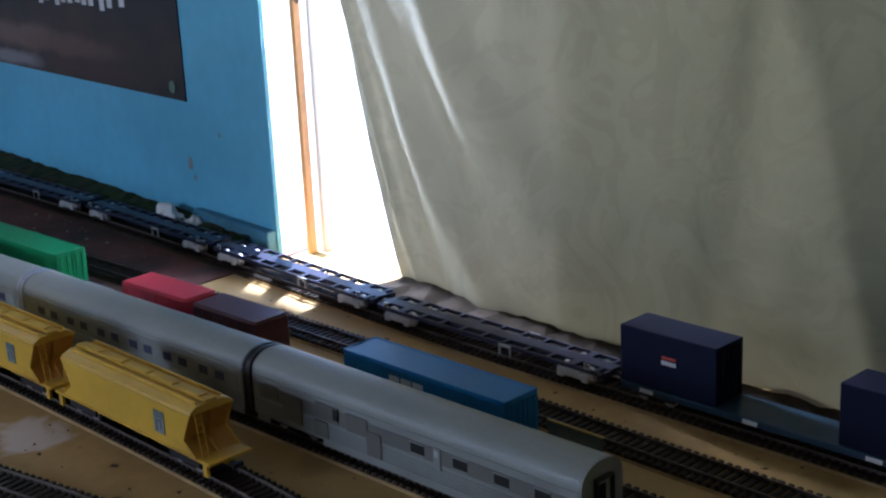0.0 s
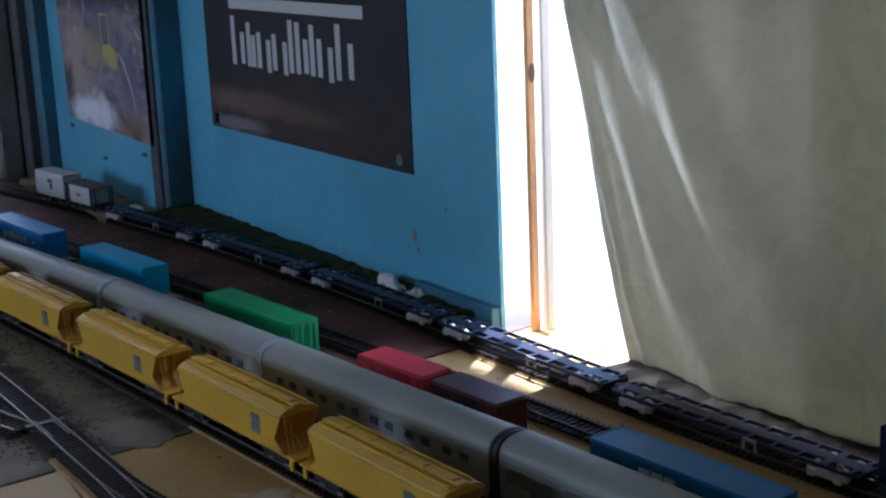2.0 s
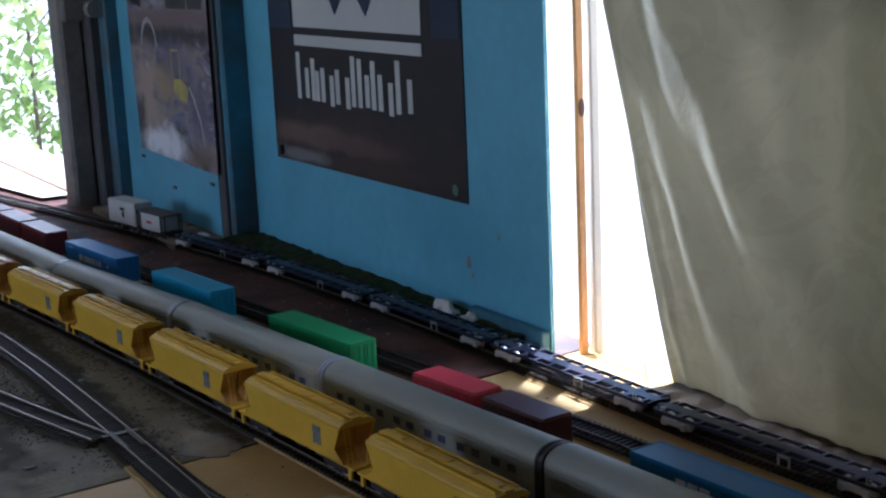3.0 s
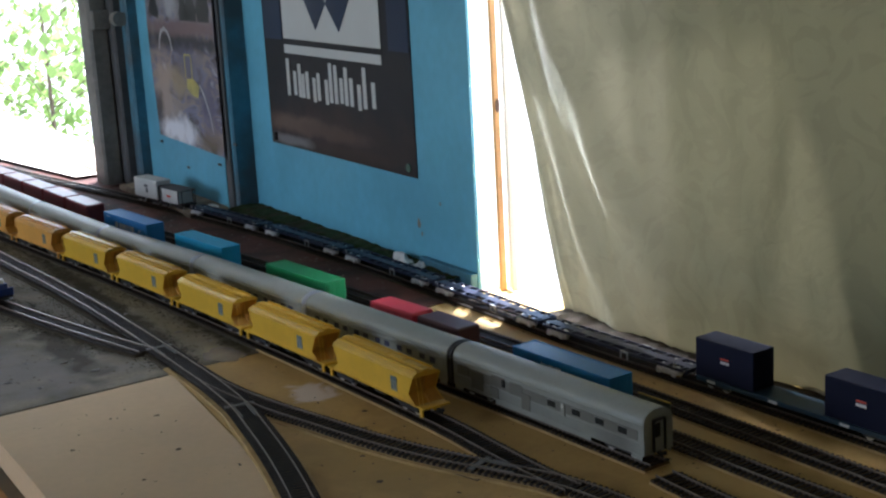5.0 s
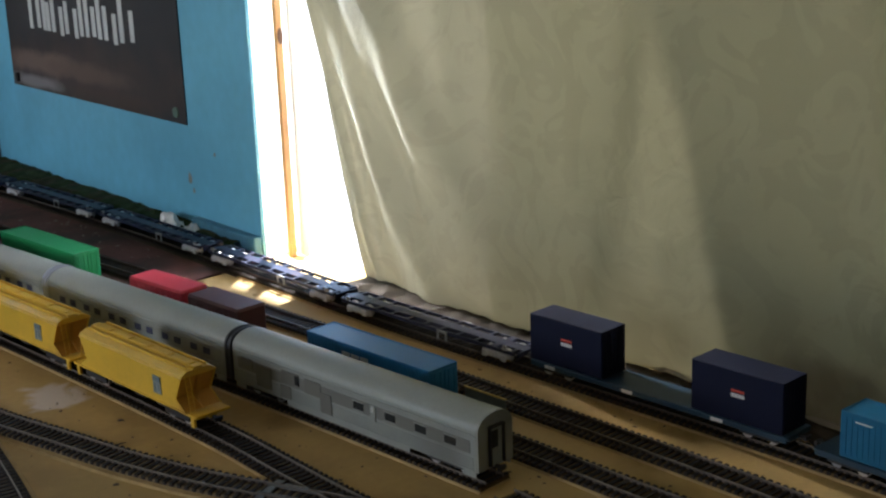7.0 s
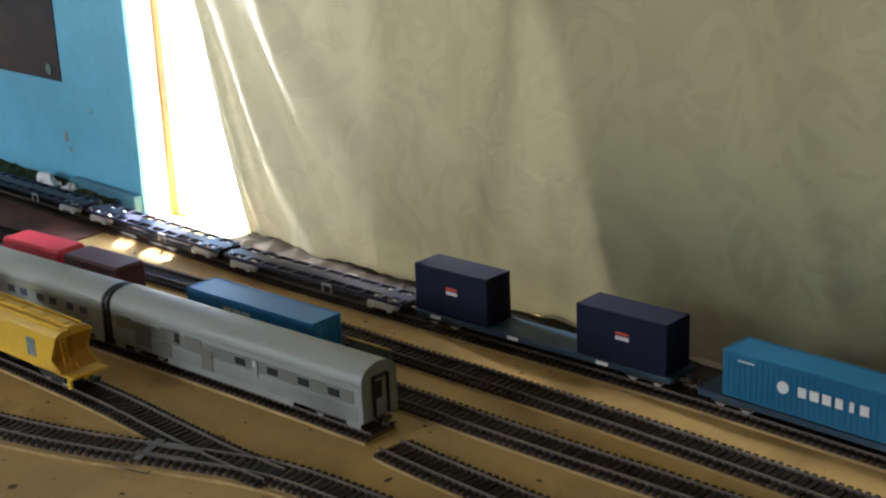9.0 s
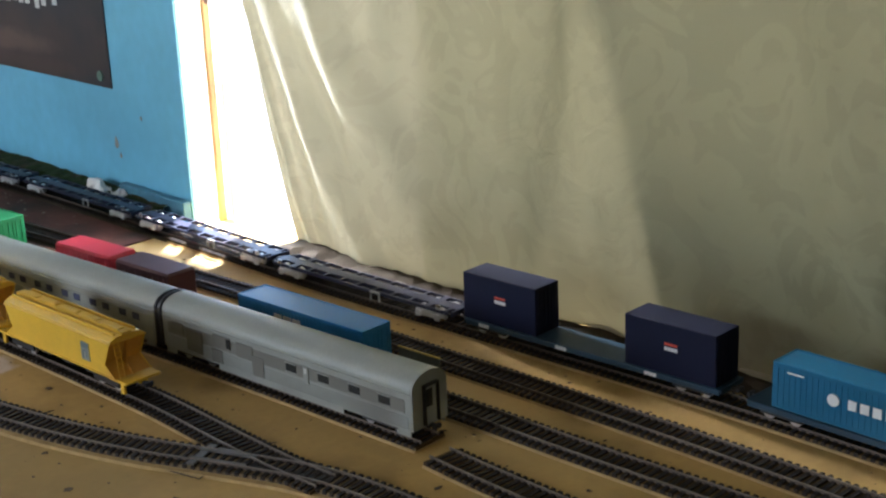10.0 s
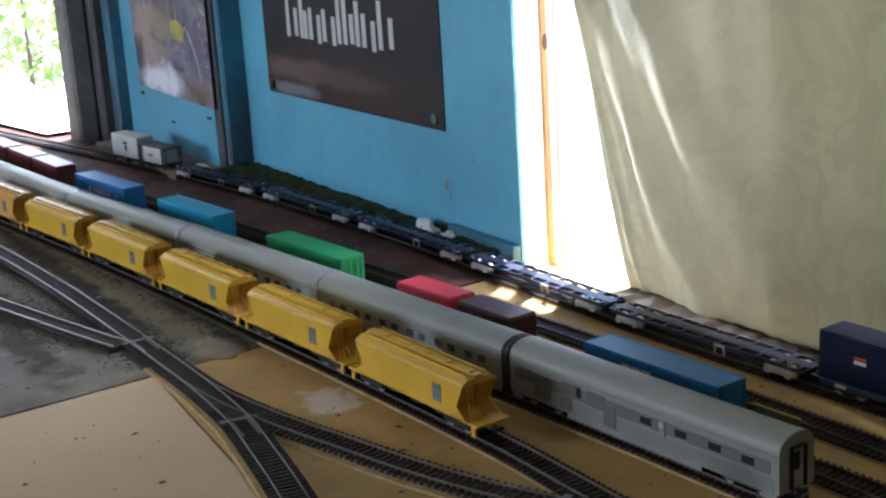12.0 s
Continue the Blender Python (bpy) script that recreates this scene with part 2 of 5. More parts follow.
M_BLUEDARK = mat("weathered_blue_timber", (0.075, 0.215, 0.30), 0.6, vary=0.3, scale=10, bump=0.3, fine=80, dirt=(0.085, 0.105, 0.115), dirt_at=0.50)
M_GREYPOST = mat("weathered_grey_timber", (0.23, 0.22, 0.20), 0.8, vary=0.35, scale=12, bump=0.4, fine=90)
M_DARKGREY = mat("dark_grey_matt", (0.085, 0.085, 0.085), 0.7, vary=0.35, scale=12, bump=0.3, fine=90)
M_PINE = mat("raw_pine", (0.62, 0.34, 0.14), 0.6, vary=0.15, scale=14, bump=0.15, fine=120)
# tones of the plain walls and unseen ceiling lowered to cut bounced light
M_PLASTER = mat("room_paint", (0.33, 0.30, 0.25), 0.8, vary=0.08, scale=3, bump=0.1)
M_CEIL = mat("ceiling_paint", (0.27, 0.25, 0.21), 0.85, vary=0.06, scale=3, bump=0.1)
M_FLOOR = mat("concrete_floor", (0.25, 0.24, 0.22), 0.8, vary=0.2, scale=3, bump=0.2)
M_GROUND = mat("pale_concrete_ground", (0.55, 0.53, 0.48), 0.9, vary=0.15, scale=2, bump=0.2, fine=30)
M_PLY = mat("weathered_ply", (0.30, 0.235, 0.16), 0.8, vary=0.4, scale=25, bump=0.4, fine=140, dirt=(0.15, 0.115, 0.08), dirt_at=0.52)
M_PLYDARK = mat("brown_crumb", (0.10, 0.07, 0.04), 0.9, vary=0.3, scale=60)
M_GRASS = mat("grass_mat", (0.035, 0.05, 0.018), 0.95, vary=0.5, scale=60, bump=0.8, fine=500, dirt=(0.06, 0.045, 0.025), dirt_at=0.58, spec=0.1)
M_PLASTERLUMP = mat("white_plaster", (0.72, 0.71, 0.68), 0.85, vary=0.12, scale=60, bump=0.5)
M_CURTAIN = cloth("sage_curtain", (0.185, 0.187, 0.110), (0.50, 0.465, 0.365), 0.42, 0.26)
M_SILVER = mat("silver_grey_paint", (0.275, 0.285, 0.25), 0.48, vary=0.10, scale=25, bump=0.06, dirt=(0.20, 0.20, 0.175), dirt_at=0.64)
M_ROOF = mat("coach_roof_paint", (0.295, 0.308, 0.268), 0.50, vary=0.10, scale=22, bump=0.08)
M_BAND = mat("coach_window_band", (0.165, 0.16, 0.135), 0.5, vary=0.12, scale=40, bump=0.05)
M_PATCH = mat("coach_worn_patch", (0.145, 0.138, 0.112), 0.55, vary=0.12, scale=40, bump=0.05)
M_BLACK = mat("matt_black_plastic", (0.018, 0.017, 0.018), 0.5, vary=0.3, scale=80, bump=0.1)
M_STEEL = mat("bright_wheel_metal", (0.62, 0.61, 0.60), 0.3, metal=0.9, vary=0.1, scale=80, bump=0.05)
M_YELLOW = mat("hopper_yellow", (0.70, 0.425, 0.027), 0.42, vary=0.12, scale=35, bump=0.08, dirt=(0.42, 0.22, 0.03), dirt_at=0.70)
M_ORANGE = mat("hopper_orange", (0.68, 0.34, 0.060), 0.45, vary=0.14, scale=35, bump=0.08, dirt=(0.42, 0.20, 0.04), dirt_at=0.68)
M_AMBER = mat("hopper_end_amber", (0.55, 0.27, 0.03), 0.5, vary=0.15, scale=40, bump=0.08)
M_PALEBLUE = mat("pale_blue_print", (0.25, 0.27, 0.23), 0.5, vary=0.1)
M_WHITE = mat("white_print", (0.75, 0.75, 0.72), 0.5, vary=0.06)
M_REDPRINT = mat("red_print", (0.62, 0.07, 0.035), 0.5, vary=0.06)
M_DARKPRINT = mat("dark_print", (0.02, 0.02, 0.03), 0.5, vary=0.06)
M_GLASS = mat("dark_window_glazing", (0.035, 0.036, 0.034), 0.12, vary=0.1, bump=0.0)
M_LOGOBLUE = mat("logo_blue_print", (0.12, 0.16, 0.17), 0.5, vary=0.1)
M_LOGODIM = mat("logo_grey_print", (0.12, 0.15, 0.17), 0.5, vary=0.1)
M_PALEGLASS = mat("bluish_window_glazing", (0.085, 0.09, 0.14), 0.15, vary=0.3, scale=120, bump=0.0)
M_DECK = mat("wagon_deck_grey", (0.30, 0.30, 0.28), 0.6, vary=0.2, scale=50, bump=0.1)
M_NAVYF = mat("navy_wagon_frame", (0.010, 0.012, 0.036), 0.45, vary=0.2, scale=60, bump=0.05)
M_BOGIE = mat("silver_bogie_plastic", (0.68, 0.68, 0.67), 0.4, vary=0.15, scale=90, bump=0.05)
M_YLINE = mat("yellow_sill", (0.55, 0.36, 0.05), 0.5, vary=0.1)


def paint(name, colour, rough=0.42, spec=0.4):
    return mat(name, colour, rough, spec=spec, vary=0.10, scale=30, bump=0.06, fine=350, dirt=tuple(c * 0.75 for c in colour), dirt_at=0.70)


# ---- mesh helpers ----
def box(bm, c, s, bevel=0.0):
    """A box of size s about c."""
    made = bmesh.ops.create_cube(bm, size=1.0, matrix=Matrix.Translation(c) @ Matrix.Diagonal((*s, 1)))
    if bevel:
        edges = list({e for v in made["verts"] for e in v.link_edges})
        bmesh.ops.bevel(bm, geom=edges, offset=bevel, segments=1, affect="EDGES", profile=0.5)
    return bm


def boxes(*rows, bevel=0.0):
    bm = bmesh.new()
    for c, s in rows:
        box(bm, c, s, bevel)
    return bm


def rod(bm, a, b, r, sides=8):
    a, b = Vector(a), Vector(b)
    turn = (b - a).to_track_quat("Z", "Y").to_matrix().to_4x4()
    bmesh.ops.create_cone(bm, cap_ends=True, segments=sides, radius1=r, radius2=r, depth=(b - a).length, matrix=Matrix.Translation((a + b) / 2) @ turn)
    return bm


def extruded(profile, x0, x1):
    """A closed profile of (y, z) points drawn out along x."""
    bm = bmesh.new()
    ends = [[bm.verts.new((x, y, z)) for y, z in profile] for x in (x0, x1)]
    k = len(profile)
    for i in range(k):
        bm.faces.new((ends[0][i], ends[0][(i + 1) % k], ends[1][(i + 1) % k], ends[1][i]))
    bm.faces.new(ends[0][::-1])
    bm.faces.new(ends[1])
    bmesh.ops.recalc_face_normals(bm, faces=bm.faces)
    return bm


def part(name, bm, material, parent=None, label="", smooth=False):
    me = bpy.data.meshes.new(name)
    bm.to_mesh(me)
    bm.free()
    me.materials.append(material)
    if smooth:
        for p in me.polygons:
            p.use_smooth = True
    ob = new(name, me)
    if parent:
        ob.parent = parent
    return tagged(ob, label)


def setting(name, bm, material, label="", smooth=False):
    return tagged(part(name, bm, material, None, label, smooth), kind="structure")


def thing(name, label, category, group=""):
    return tagged(new(name), label, category, group)


# ---- the room ----
def plan_sheet(points, z0, z1):
    bm = bmesh.new()
    low, high = [bm.verts.new((x, y, z0)) for x, y in points], [bm.verts.new((x, y, z1)) for x, y in points]
    k = len(points)
    for i in range(k):
        bm.faces.new((low[i], low[(i + 1) % k], high[(i + 1) % k], high[i]))
    bm.faces.new(low[::-1])
    bm.faces.new(high)
    bmesh.ops.recalc_face_normals(bm, faces=bm.faces)
    return bm


setting("ground", boxes(((20, 10, -1.06), (90, 90, 0.1))), M_GROUND, "sunlit pale concrete ground outside")
setting("floor", boxes(((-1.0, 0.80, -0.955), (2.9, 6.6, 0.1))), M_FLOOR, "grey concrete floor of the shed")
WALL = 0.446
# main wall: blue panel, slot for the window, wall behind the curtain
setting("wall_blue", boxes(((WALL + 0.002, 0.912, 0.30), (0.004, 0.682, 2.4))), M_BLUEWALL, "light blue painted wall panel", )
setting("skirting", boxes(((WALL - 0.005, 0.636, 0.012), (0.010, 0.128, 0.024)), bevel=0.001), M_BLUEDARK, "weathered blue painted skirting at the wall's foot")
setting("wall_behind_curtain", boxes(((0.58, -0.90, -0.41), (0.05, 2.52, 1.02)), ((0.58, -0.90, 1.24), (0.05, 2.52, 0.54)), ((0.58, -1.70, 0.535), (0.05, 0.90, 0.87))), M_PLASTER, "plain wall with a wide window behind the curtain")
setting("wall_lintel", boxes(((0.52, 0.46, 1.25), (0.06, 0.22, 0.5))), M_PLASTER)
M_DUSTYGLASS = bpy.data.materials.new("dusty_glass")
M_DUSTYGLASS.use_nodes = True
clear = M_DUSTYGLASS.node_tree.nodes.new("ShaderNodeBsdfTransparent")
clear.inputs["Color"].default_value = (0.80, 0.80, 0.75, 1)
M_DUSTYGLASS.node_tree.links.new(clear.outputs[0], M_DUSTYGLASS.node_tree.nodes["Material Output"].inputs["Surface"])
setting("window_pane", boxes(((0.58, -0.465, 0.535), (0.004, 1.57, 0.87))), M_DUSTYGLASS, "dusty grey window pane behind the curtain")
setting("window_sill", boxes(((0.518, -0.13, -0.008), (0.054, 0.90, 0.022)), bevel=0.003), mat("cream_sill", (0.46, 0.41, 0.31), 0.6, vary=0.15, scale=20), "cream painted sill under the curtain")
M_PINEPOST = mat("orange_pine", (0.80, 0.40, 0.13), 0.55, vary=0.2, scale=14, bump=0.15, fine=120)
setting("slot_post", boxes(((0.4740, 0.5580, 0.35), (0.0100, 0.0052, 1.1)), bevel=0.0018), M_PINEPOST, "orange pine post standing in the sunlit slot")
setting("slot_post_strip", boxes(((0.4875, 0.5560, 0.35), (0.0100, 0.0100, 1.1)), bevel=0.001), mat("cream_gloss", (0.72, 0.62, 0.47), 0.4, vary=0.08, scale=12), "cream painted strip behind the pine post")
bm = bmesh.new()
bmesh.ops.create_uvsphere(bm, u_segments=12, v_segments=8, radius=1.0, matrix=Matrix.Translation((0.4750, 0.5552, 0.232)) @ Matrix.Diagonal((0.0036, 0.0010, 0.0085, 1)))
part("knot", bm, mat("pine_knot", (0.20, 0.09, 0.035), 0.6, vary=0.2, scale=60), bpy.data.objects["slot_post"], "dark knot in the pine")
# column, far panel and door posts
setting("wall_column", boxes(((0.436, 1.268, 0.35), (0.05, 0.036, 1.5)), bevel=0.003), M_BLUEDARK, "weathered blue timber stud")
setting("wall_panel", boxes(((0.43, 1.465, 0.30), (0.05, 0.37, 2.4))), M_BLUEWALL, "light blue painted wall panel by the doorway")
# dark strip added for the shaded gap between panel and stud
setting("wall_batten", boxes(((0.414, 1.272, 0.3), (0.016, 0.022, 2.3)), bevel=0.002), M_DARKGREY)
setting("door_post", boxes(((0.408, 1.672, 0.3), (0.05, 0.045, 2.4)), bevel=0.004), M_BLUEDARK, "weathered blue timber door post")
# shade of the recess between the posts, built as a dark upright
setting("door_post_dark", boxes(((0.377, 1.70, 0.3), (0.022, 0.05, 2.4)), bevel=0.004), M_DARKGREY, "dark upright that stands for the shaded recess between the door posts")
setting("door_post_grey", boxes(((0.347, 1.73, 0.3), (0.036, 0.06, 2.4)), bevel=0.005), M_GREYPOST, "rough grey timber door post")
latch = thing("door_latch", "worn grey wooden turn-latch on the doorway post", "latch")
part("block", boxes(((0.350, 1.694, 0.308), (0.036, 0.013, 0.036)), bevel=0.004), M_GREYPOST, latch)
part("knob", rod(bmesh.new(), (0.374, 1.676, 0.309), (0.374, 1.652, 0.309), 0.0135, 16), M_GREYPOST, latch)
part("bolt_hole", rod(bmesh.new(), (0.388, 1.6760, 0.2885), (0.388, 1.6735, 0.2885), 0.0035, 10), M_BLACK, latch)
setting("wall_lintel_far", boxes(((0.38, 2.8, 1.45), (0.06, 2.2, 0.3))), M_PLASTER)
setting("wall_far_side", boxes(((0.38, 3.95, 0.3), (0.06, 0.3, 2.4))), M_PLASTER)
setting("wall_end", boxes(((-1.0, 4.0, 0.3), (2.9, 0.06, 2.5))), M_PLASTER, "plain end wall")
setting("wall_near_end", boxes(((-1.0, -2.2, 0.3), (3.2, 0.06, 2.5))), M_PLASTER, "plain end wall")
# the opening here is unseen, added to let light in from the camera's side
setting("wall_opposite", boxes(((-2.45, -0.84, 0.3), (0.06, 2.68, 2.5)), ((-2.45, 3.055, 0.3), (0.06, 1.91, 2.5)), ((-2.45, 1.3, -0.35), (0.06, 1.60, 1.20)), ((-2.45, 1.3, 1.265), (0.06, 1.60, 0.57))), M_PLASTER, "plain wall with an unseen window added to light the layout")
setting("ceiling", boxes(((-0.98, 0.92, 1.58), (3.2, 6.44, 0.06))), M_CEIL, "unseen ceiling in a dark tone that cuts light on the layout")
# unseen board outside, holds back daylight from the curtained window
setting("awning", boxes(((1.35, -0.95, 1.42), (1.48, 2.6, 0.03))), M_PLASTER, "unseen flat board outside, added to hold daylight off the curtain")
# unseen overhangs, their depth set by how much sun should pass
setting("eave_far", boxes(((0.69, 2.85, 1.62), (0.20, 2.6, 0.04))), M_PLASTER, "unseen overhang kept narrow so that sun reaches the doorway sill")
setting("eave", boxes(((0.77, -0.50, 1.62), (0.36, 4.1, 0.04))), M_PLASTER, "unseen overhang added to limit the sun along the wall")

# ---- the layout's boards ----
def table_board(name, pts, material, label, z0=-0.03):
    return tagged(part(name, plan_sheet(pts, z0, 0.0), material, None, label), kind="structure")


table_board("baseboard_near", [(0.024, 0.514), (0.004, 0.29), (-0.035, 0.05), (-0.125, -0.22), (-0.28, -0.55), (-0.28, -1.6), (0.5, -1.6), (0.5, 0.570), (0.34, 0.552), (0.24, 0.530), (0.13, 0.522)], M_TAN, "tan painted plywood baseboard with scuffs")
corner = [(-0.180 + 0.020 - 0.020 * math.cos(a), 0.480 + 0.020 * math.sin(a)) for a in (0, 0.4, 0.8, 1.2, 1.57)]
table_board("baseboard_cream", [(0.022, 0.513), (0.002, 0.29), (-0.037, 0.05), (-0.127, -0.22), (-0.180, -0.30), (-0.180, 0.40)] + corner, M_CREAM, "pale cream baseboard piece with dark specks", -0.028)
table_board("baseboard_grey", [(0.0235, 0.5175), (-0.165, 0.5040), (-0.9, 0.45), (-1.0, 2.7), (0.02, 2.7), (0.13, 1.4), (0.235, 0.533), (0.13, 0.5255)], M_GREY, "stained grey painted baseboard", -0.032)
table_board("baseboard_brown", [(0.2385, 0.5345), (0.1315, 1.4), (0.0215, 2.7), (0.372, 2.7), (0.372, 1.70), (0.32, 1.67), (0.50, 1.62), (0.50, 0.574), (0.338, 0.556)], M_BROWN, "dark red-brown painted baseboard", -0.031)
setting("table_frame", boxes(((-0.198, 0.0, -0.10), (0.022, 0.84, 0.12)), ((-0.55, 0.43, -0.10), (0.72, 0.022, 0.12)), ((-0.20, 0.41, -0.5), (0.05, 0.05, 0.82)), ((0.3, -1.5, -0.5), (0.05, 0.05, 0.82)), ((0.3, 2.4, -0.5), (0.05, 0.05, 0.82)), ((-0.8, 2.4, -0.5), (0.05, 0.05, 0.82))), M_PINE, "pine frame under the baseboards")
setting("lower_shelf", boxes(((-0.50, 0.75, -0.335), (1.00, 1.50, 0.02)), bevel=0.002), mat("pale_shelf", (0.50, 0.38, 0.24), 0.7, vary=0.15, scale=12), "pale timber shelf under the baseboards")
for k in range(4):
    setting("shelf_batten", boxes(((-0.50, 0.42 + 0.16 * k, -0.318), (0.98, 0.030, 0.014)), bevel=0.001), M_PLYDARK if k % 2 else M_PLY, "dark batten lying on the lower shelf")
# sill colour lifted to wash out as if in full sun
setting("door_sill", boxes(((0.40, 2.80, -0.012), (0.10, 2.05, 0.05)), bevel=0.004), mat("sunlit_pale_pine", (0.66, 0.50, 0.36), 0.7, vary=0.12, scale=14), "pine sill of the doorway, coloured paler to read as sunlit")
# added pale board, so that the strip by the doorway reads as sunlit white
table_board("ply_strip_far", [(0.300, 1.80), (0.348, 1.80), (0.348, 2.69), (0.172, 2.69), (0.240, 2.20), (0.278, 1.95)], mat("sunlit_pale_ply", (0.60, 0.54, 0.44), 0.8, vary=0.2, scale=20), "pale strip added before the doorway, coloured to read as sunlit", 0.0007)
bpy.data.objects["ply_strip_far"].location.z = 0.006
setting("ply_strip", boxes(((0.372, 1.46, 0.004), (0.075, 0.36, 0.010)), bevel=0.002), M_PLY, "weathered plywood strip along the wall")


def ragged_strip(edge_y, front, back, z):
    bm = bmesh.new()
    random.seed(5)
    rows = []
    for y in edge_y:
        f, b = front(y) + random.uniform(-0.004, 0.004), back(y)
        rows.append([bm.verts.new((f + (b - f) * k / 4, y, z * (0.25 if k == 0 else 1) + random.uniform(0, 0.0035))) for k in range(5)])
    for p, q in zip(rows, rows[1:]):
        for k in range(4):
            bm.faces.new((p[k], p[k + 1], q[k + 1], q[k]))
    return bm


def stain(name, centre, size, material, label, seed, z=0.0006):
    """A thin ragged film of spilt paint on a board."""
    bm, n = bmesh.new(), 40
    ring = []
    for k in range(n):
        a = 2 * math.pi * k / n
        r = 1 + 0.45 * noise.noise((math.cos(a) * 1.6 + seed, math.sin(a) * 1.6, seed)) + 0.15 * noise.noise((math.cos(a) * 6, math.sin(a) * 6, seed))
        ring.append(bm.verts.new((centre[0] + size[0] * r * math.cos(a), centre[1] + size[1] * r * math.sin(a), z)))
    bm.faces.new(ring)
    got = bmesh.ops.extrude_face_region(bm, geom=list(bm.faces))
    bmesh.ops.translate(bm, vec=(0, 0, -z), verts=[v for v in got["geom"] if isinstance(v, bmesh.types.BMVert)])
    bmesh.ops.recalc_face_normals(bm, faces=bm.faces)
    return tagged(part(name, bm, material, None, label), category="paint stain")


M_SPILL = mat("glossy_spill", (0.20, 0.19, 0.19), 0.10, vary=0.3, scale=30, bump=0.05)
M_LAVENDER = mat("pale_grey_wash", (0.20, 0.185, 0.175), 0.55, vary=0.18, scale=20, bump=0.1, dirt=(0.15, 0.14, 0.13), dirt_at=0.6)
stain("paint_spill", (0.092, 0.540), (0.022, 0.026), M_SPILL, "glossy pale spill on the grey board", 1.0)


# ---- tracks ----
def curve(points):
    ys, xs = np.array([p[0] for p in points]), np.array([p[1] for p in points])
    o = np.argsort(ys)
    ys, xs = ys[o], xs[o]
    slope = np.gradient(xs, ys)

    def at(y):
        i = int(np.clip(np.searchsorted(ys, y) - 1, 0, len(ys) - 2))
        h = ys[i + 1] - ys[i]
        s = (y - ys[i]) / h
        if s < 0 or s > 1:
            j = 0 if s < 0 else len(ys) - 1
            return xs[j] + slope[j] * (y - ys[j])
        return (2 * s**3 - 3 * s**2 + 1) * xs[i] + (s**3 - 2 * s**2 + s) * h * slope[i] + (3 * s**2 - 2 * s**3) * xs[i + 1] + (s**3 - s**2) * h * slope[i + 1]

    return at


BACK = curve([(-1.4, 0.448), (-0.3, 0.440), (-0.1, 0.436), (0.07, 0.425), (0.3, 0.410), (0.47, 0.407), (0.75, 0.401), (1.0, 0.386), (1.3, 0.350), (1.6, 0.303), (1.9, 0.245), (2.3, 0.185), (2.6, 0.14)])
LOOP = curve([(-1.4, 0.385), (-0.3, 0.374), (-0.1, 0.371), (0.08, 0.3615), (0.36, 0.348), (0.6, 0.322), (0.85, 0.295), (1.2, 0.252), (1.5, 0.226), (1.8, 0.200), (2.3, 0.135), (2.6, 0.09)])
GOODS = curve([(-1.4, 0.350), (-0.2, 0.322), (-0.1, 0.314), (0.03, 0.306), (0.24, 0.290), (0.4, 0.277), (0.58, 0.2550), (0.72, 0.2405), (0.85, 0.2295), (1.2, 0.190), (1.5, 0.171), (1.8, 0.150), (2.15, 0.112), (2.6, 0.05)])
COACH = curve([(-1.4, 0.33), (-0.1, 0.266), (0.0, 0.257), (0.13, 0.246), (0.26, 0.233), (0.53, 0.204), (0.79, 0.174), (1.03, 0.140), (1.31, 0.112), (1.65, 0.088), (1.95, 0.056), (2.3, 0.012), (2.6, -0.04)])
STUB = curve([(-1.4, 0.31), (-0.4, 0.264), (-0.1, 0.247), (-0.05, 0.2465), (0.0, 0.248)])
HOPPER = curve([(-0.02, 0.174), (0.04, 0.1685), (0.1, 0.1675), (0.18, 0.1675), (0.25, 0.1640), (0.41, 0.1530), (0.59, 0.138), (0.77, 0.122), (0.95, 0.104), (1.13, 0.083), (1.4, 0.052), (1.7, 0.020), (2.1, -0.03), (2.6, -0.12)])
RIGHT = curve([(-1.4, 0.29), (-0.4, 0.226), (-0.1, 0.190), (0.02, 0.171), (0.07, 0.149), (0.125, 0.123), (0.198, 0.0965), (0.269, 0.0775), (0.343, 0.0580), (0.43, 0.0430), (0.5, 0.0400), (0.56, 0.0400)])
NEAR = curve([(-0.5, -0.25), (-0.2, -0.123), (0.0, -0.048), (0.14, -0.0070), (0.225, 0.0120), (0.30, 0.0255), (0.349, 0.0335), (0.43, 0.0390), (0.557, 0.0400), (0.695, 0.0385), (0.814, 0.0360), (0.90, 0.0320), (0.992, 0.0265), (1.11, 0.0175), (1.266, 0.0060), (1.5, -0.030), (2.0, -0.125), (2.6, -0.3)])
YARD = curve([(0.557, 0.0360), (0.61, 0.0206), (0.69, -0.0010), (0.752, -0.0165), (0.818, -0.0325), (0.928, -0.0560), (1.09, -0.0850), (1.5, -0.152), (2.0, -0.245)])
RAIL_TOP = 0.0066


def along(f, y):
    """Place and the way towards -y on a track."""
    d = Vector((f(y - 0.004) - f(y + 0.004), -0.008, 0)).normalized()
    return Vector((f(y), y, 0)), d


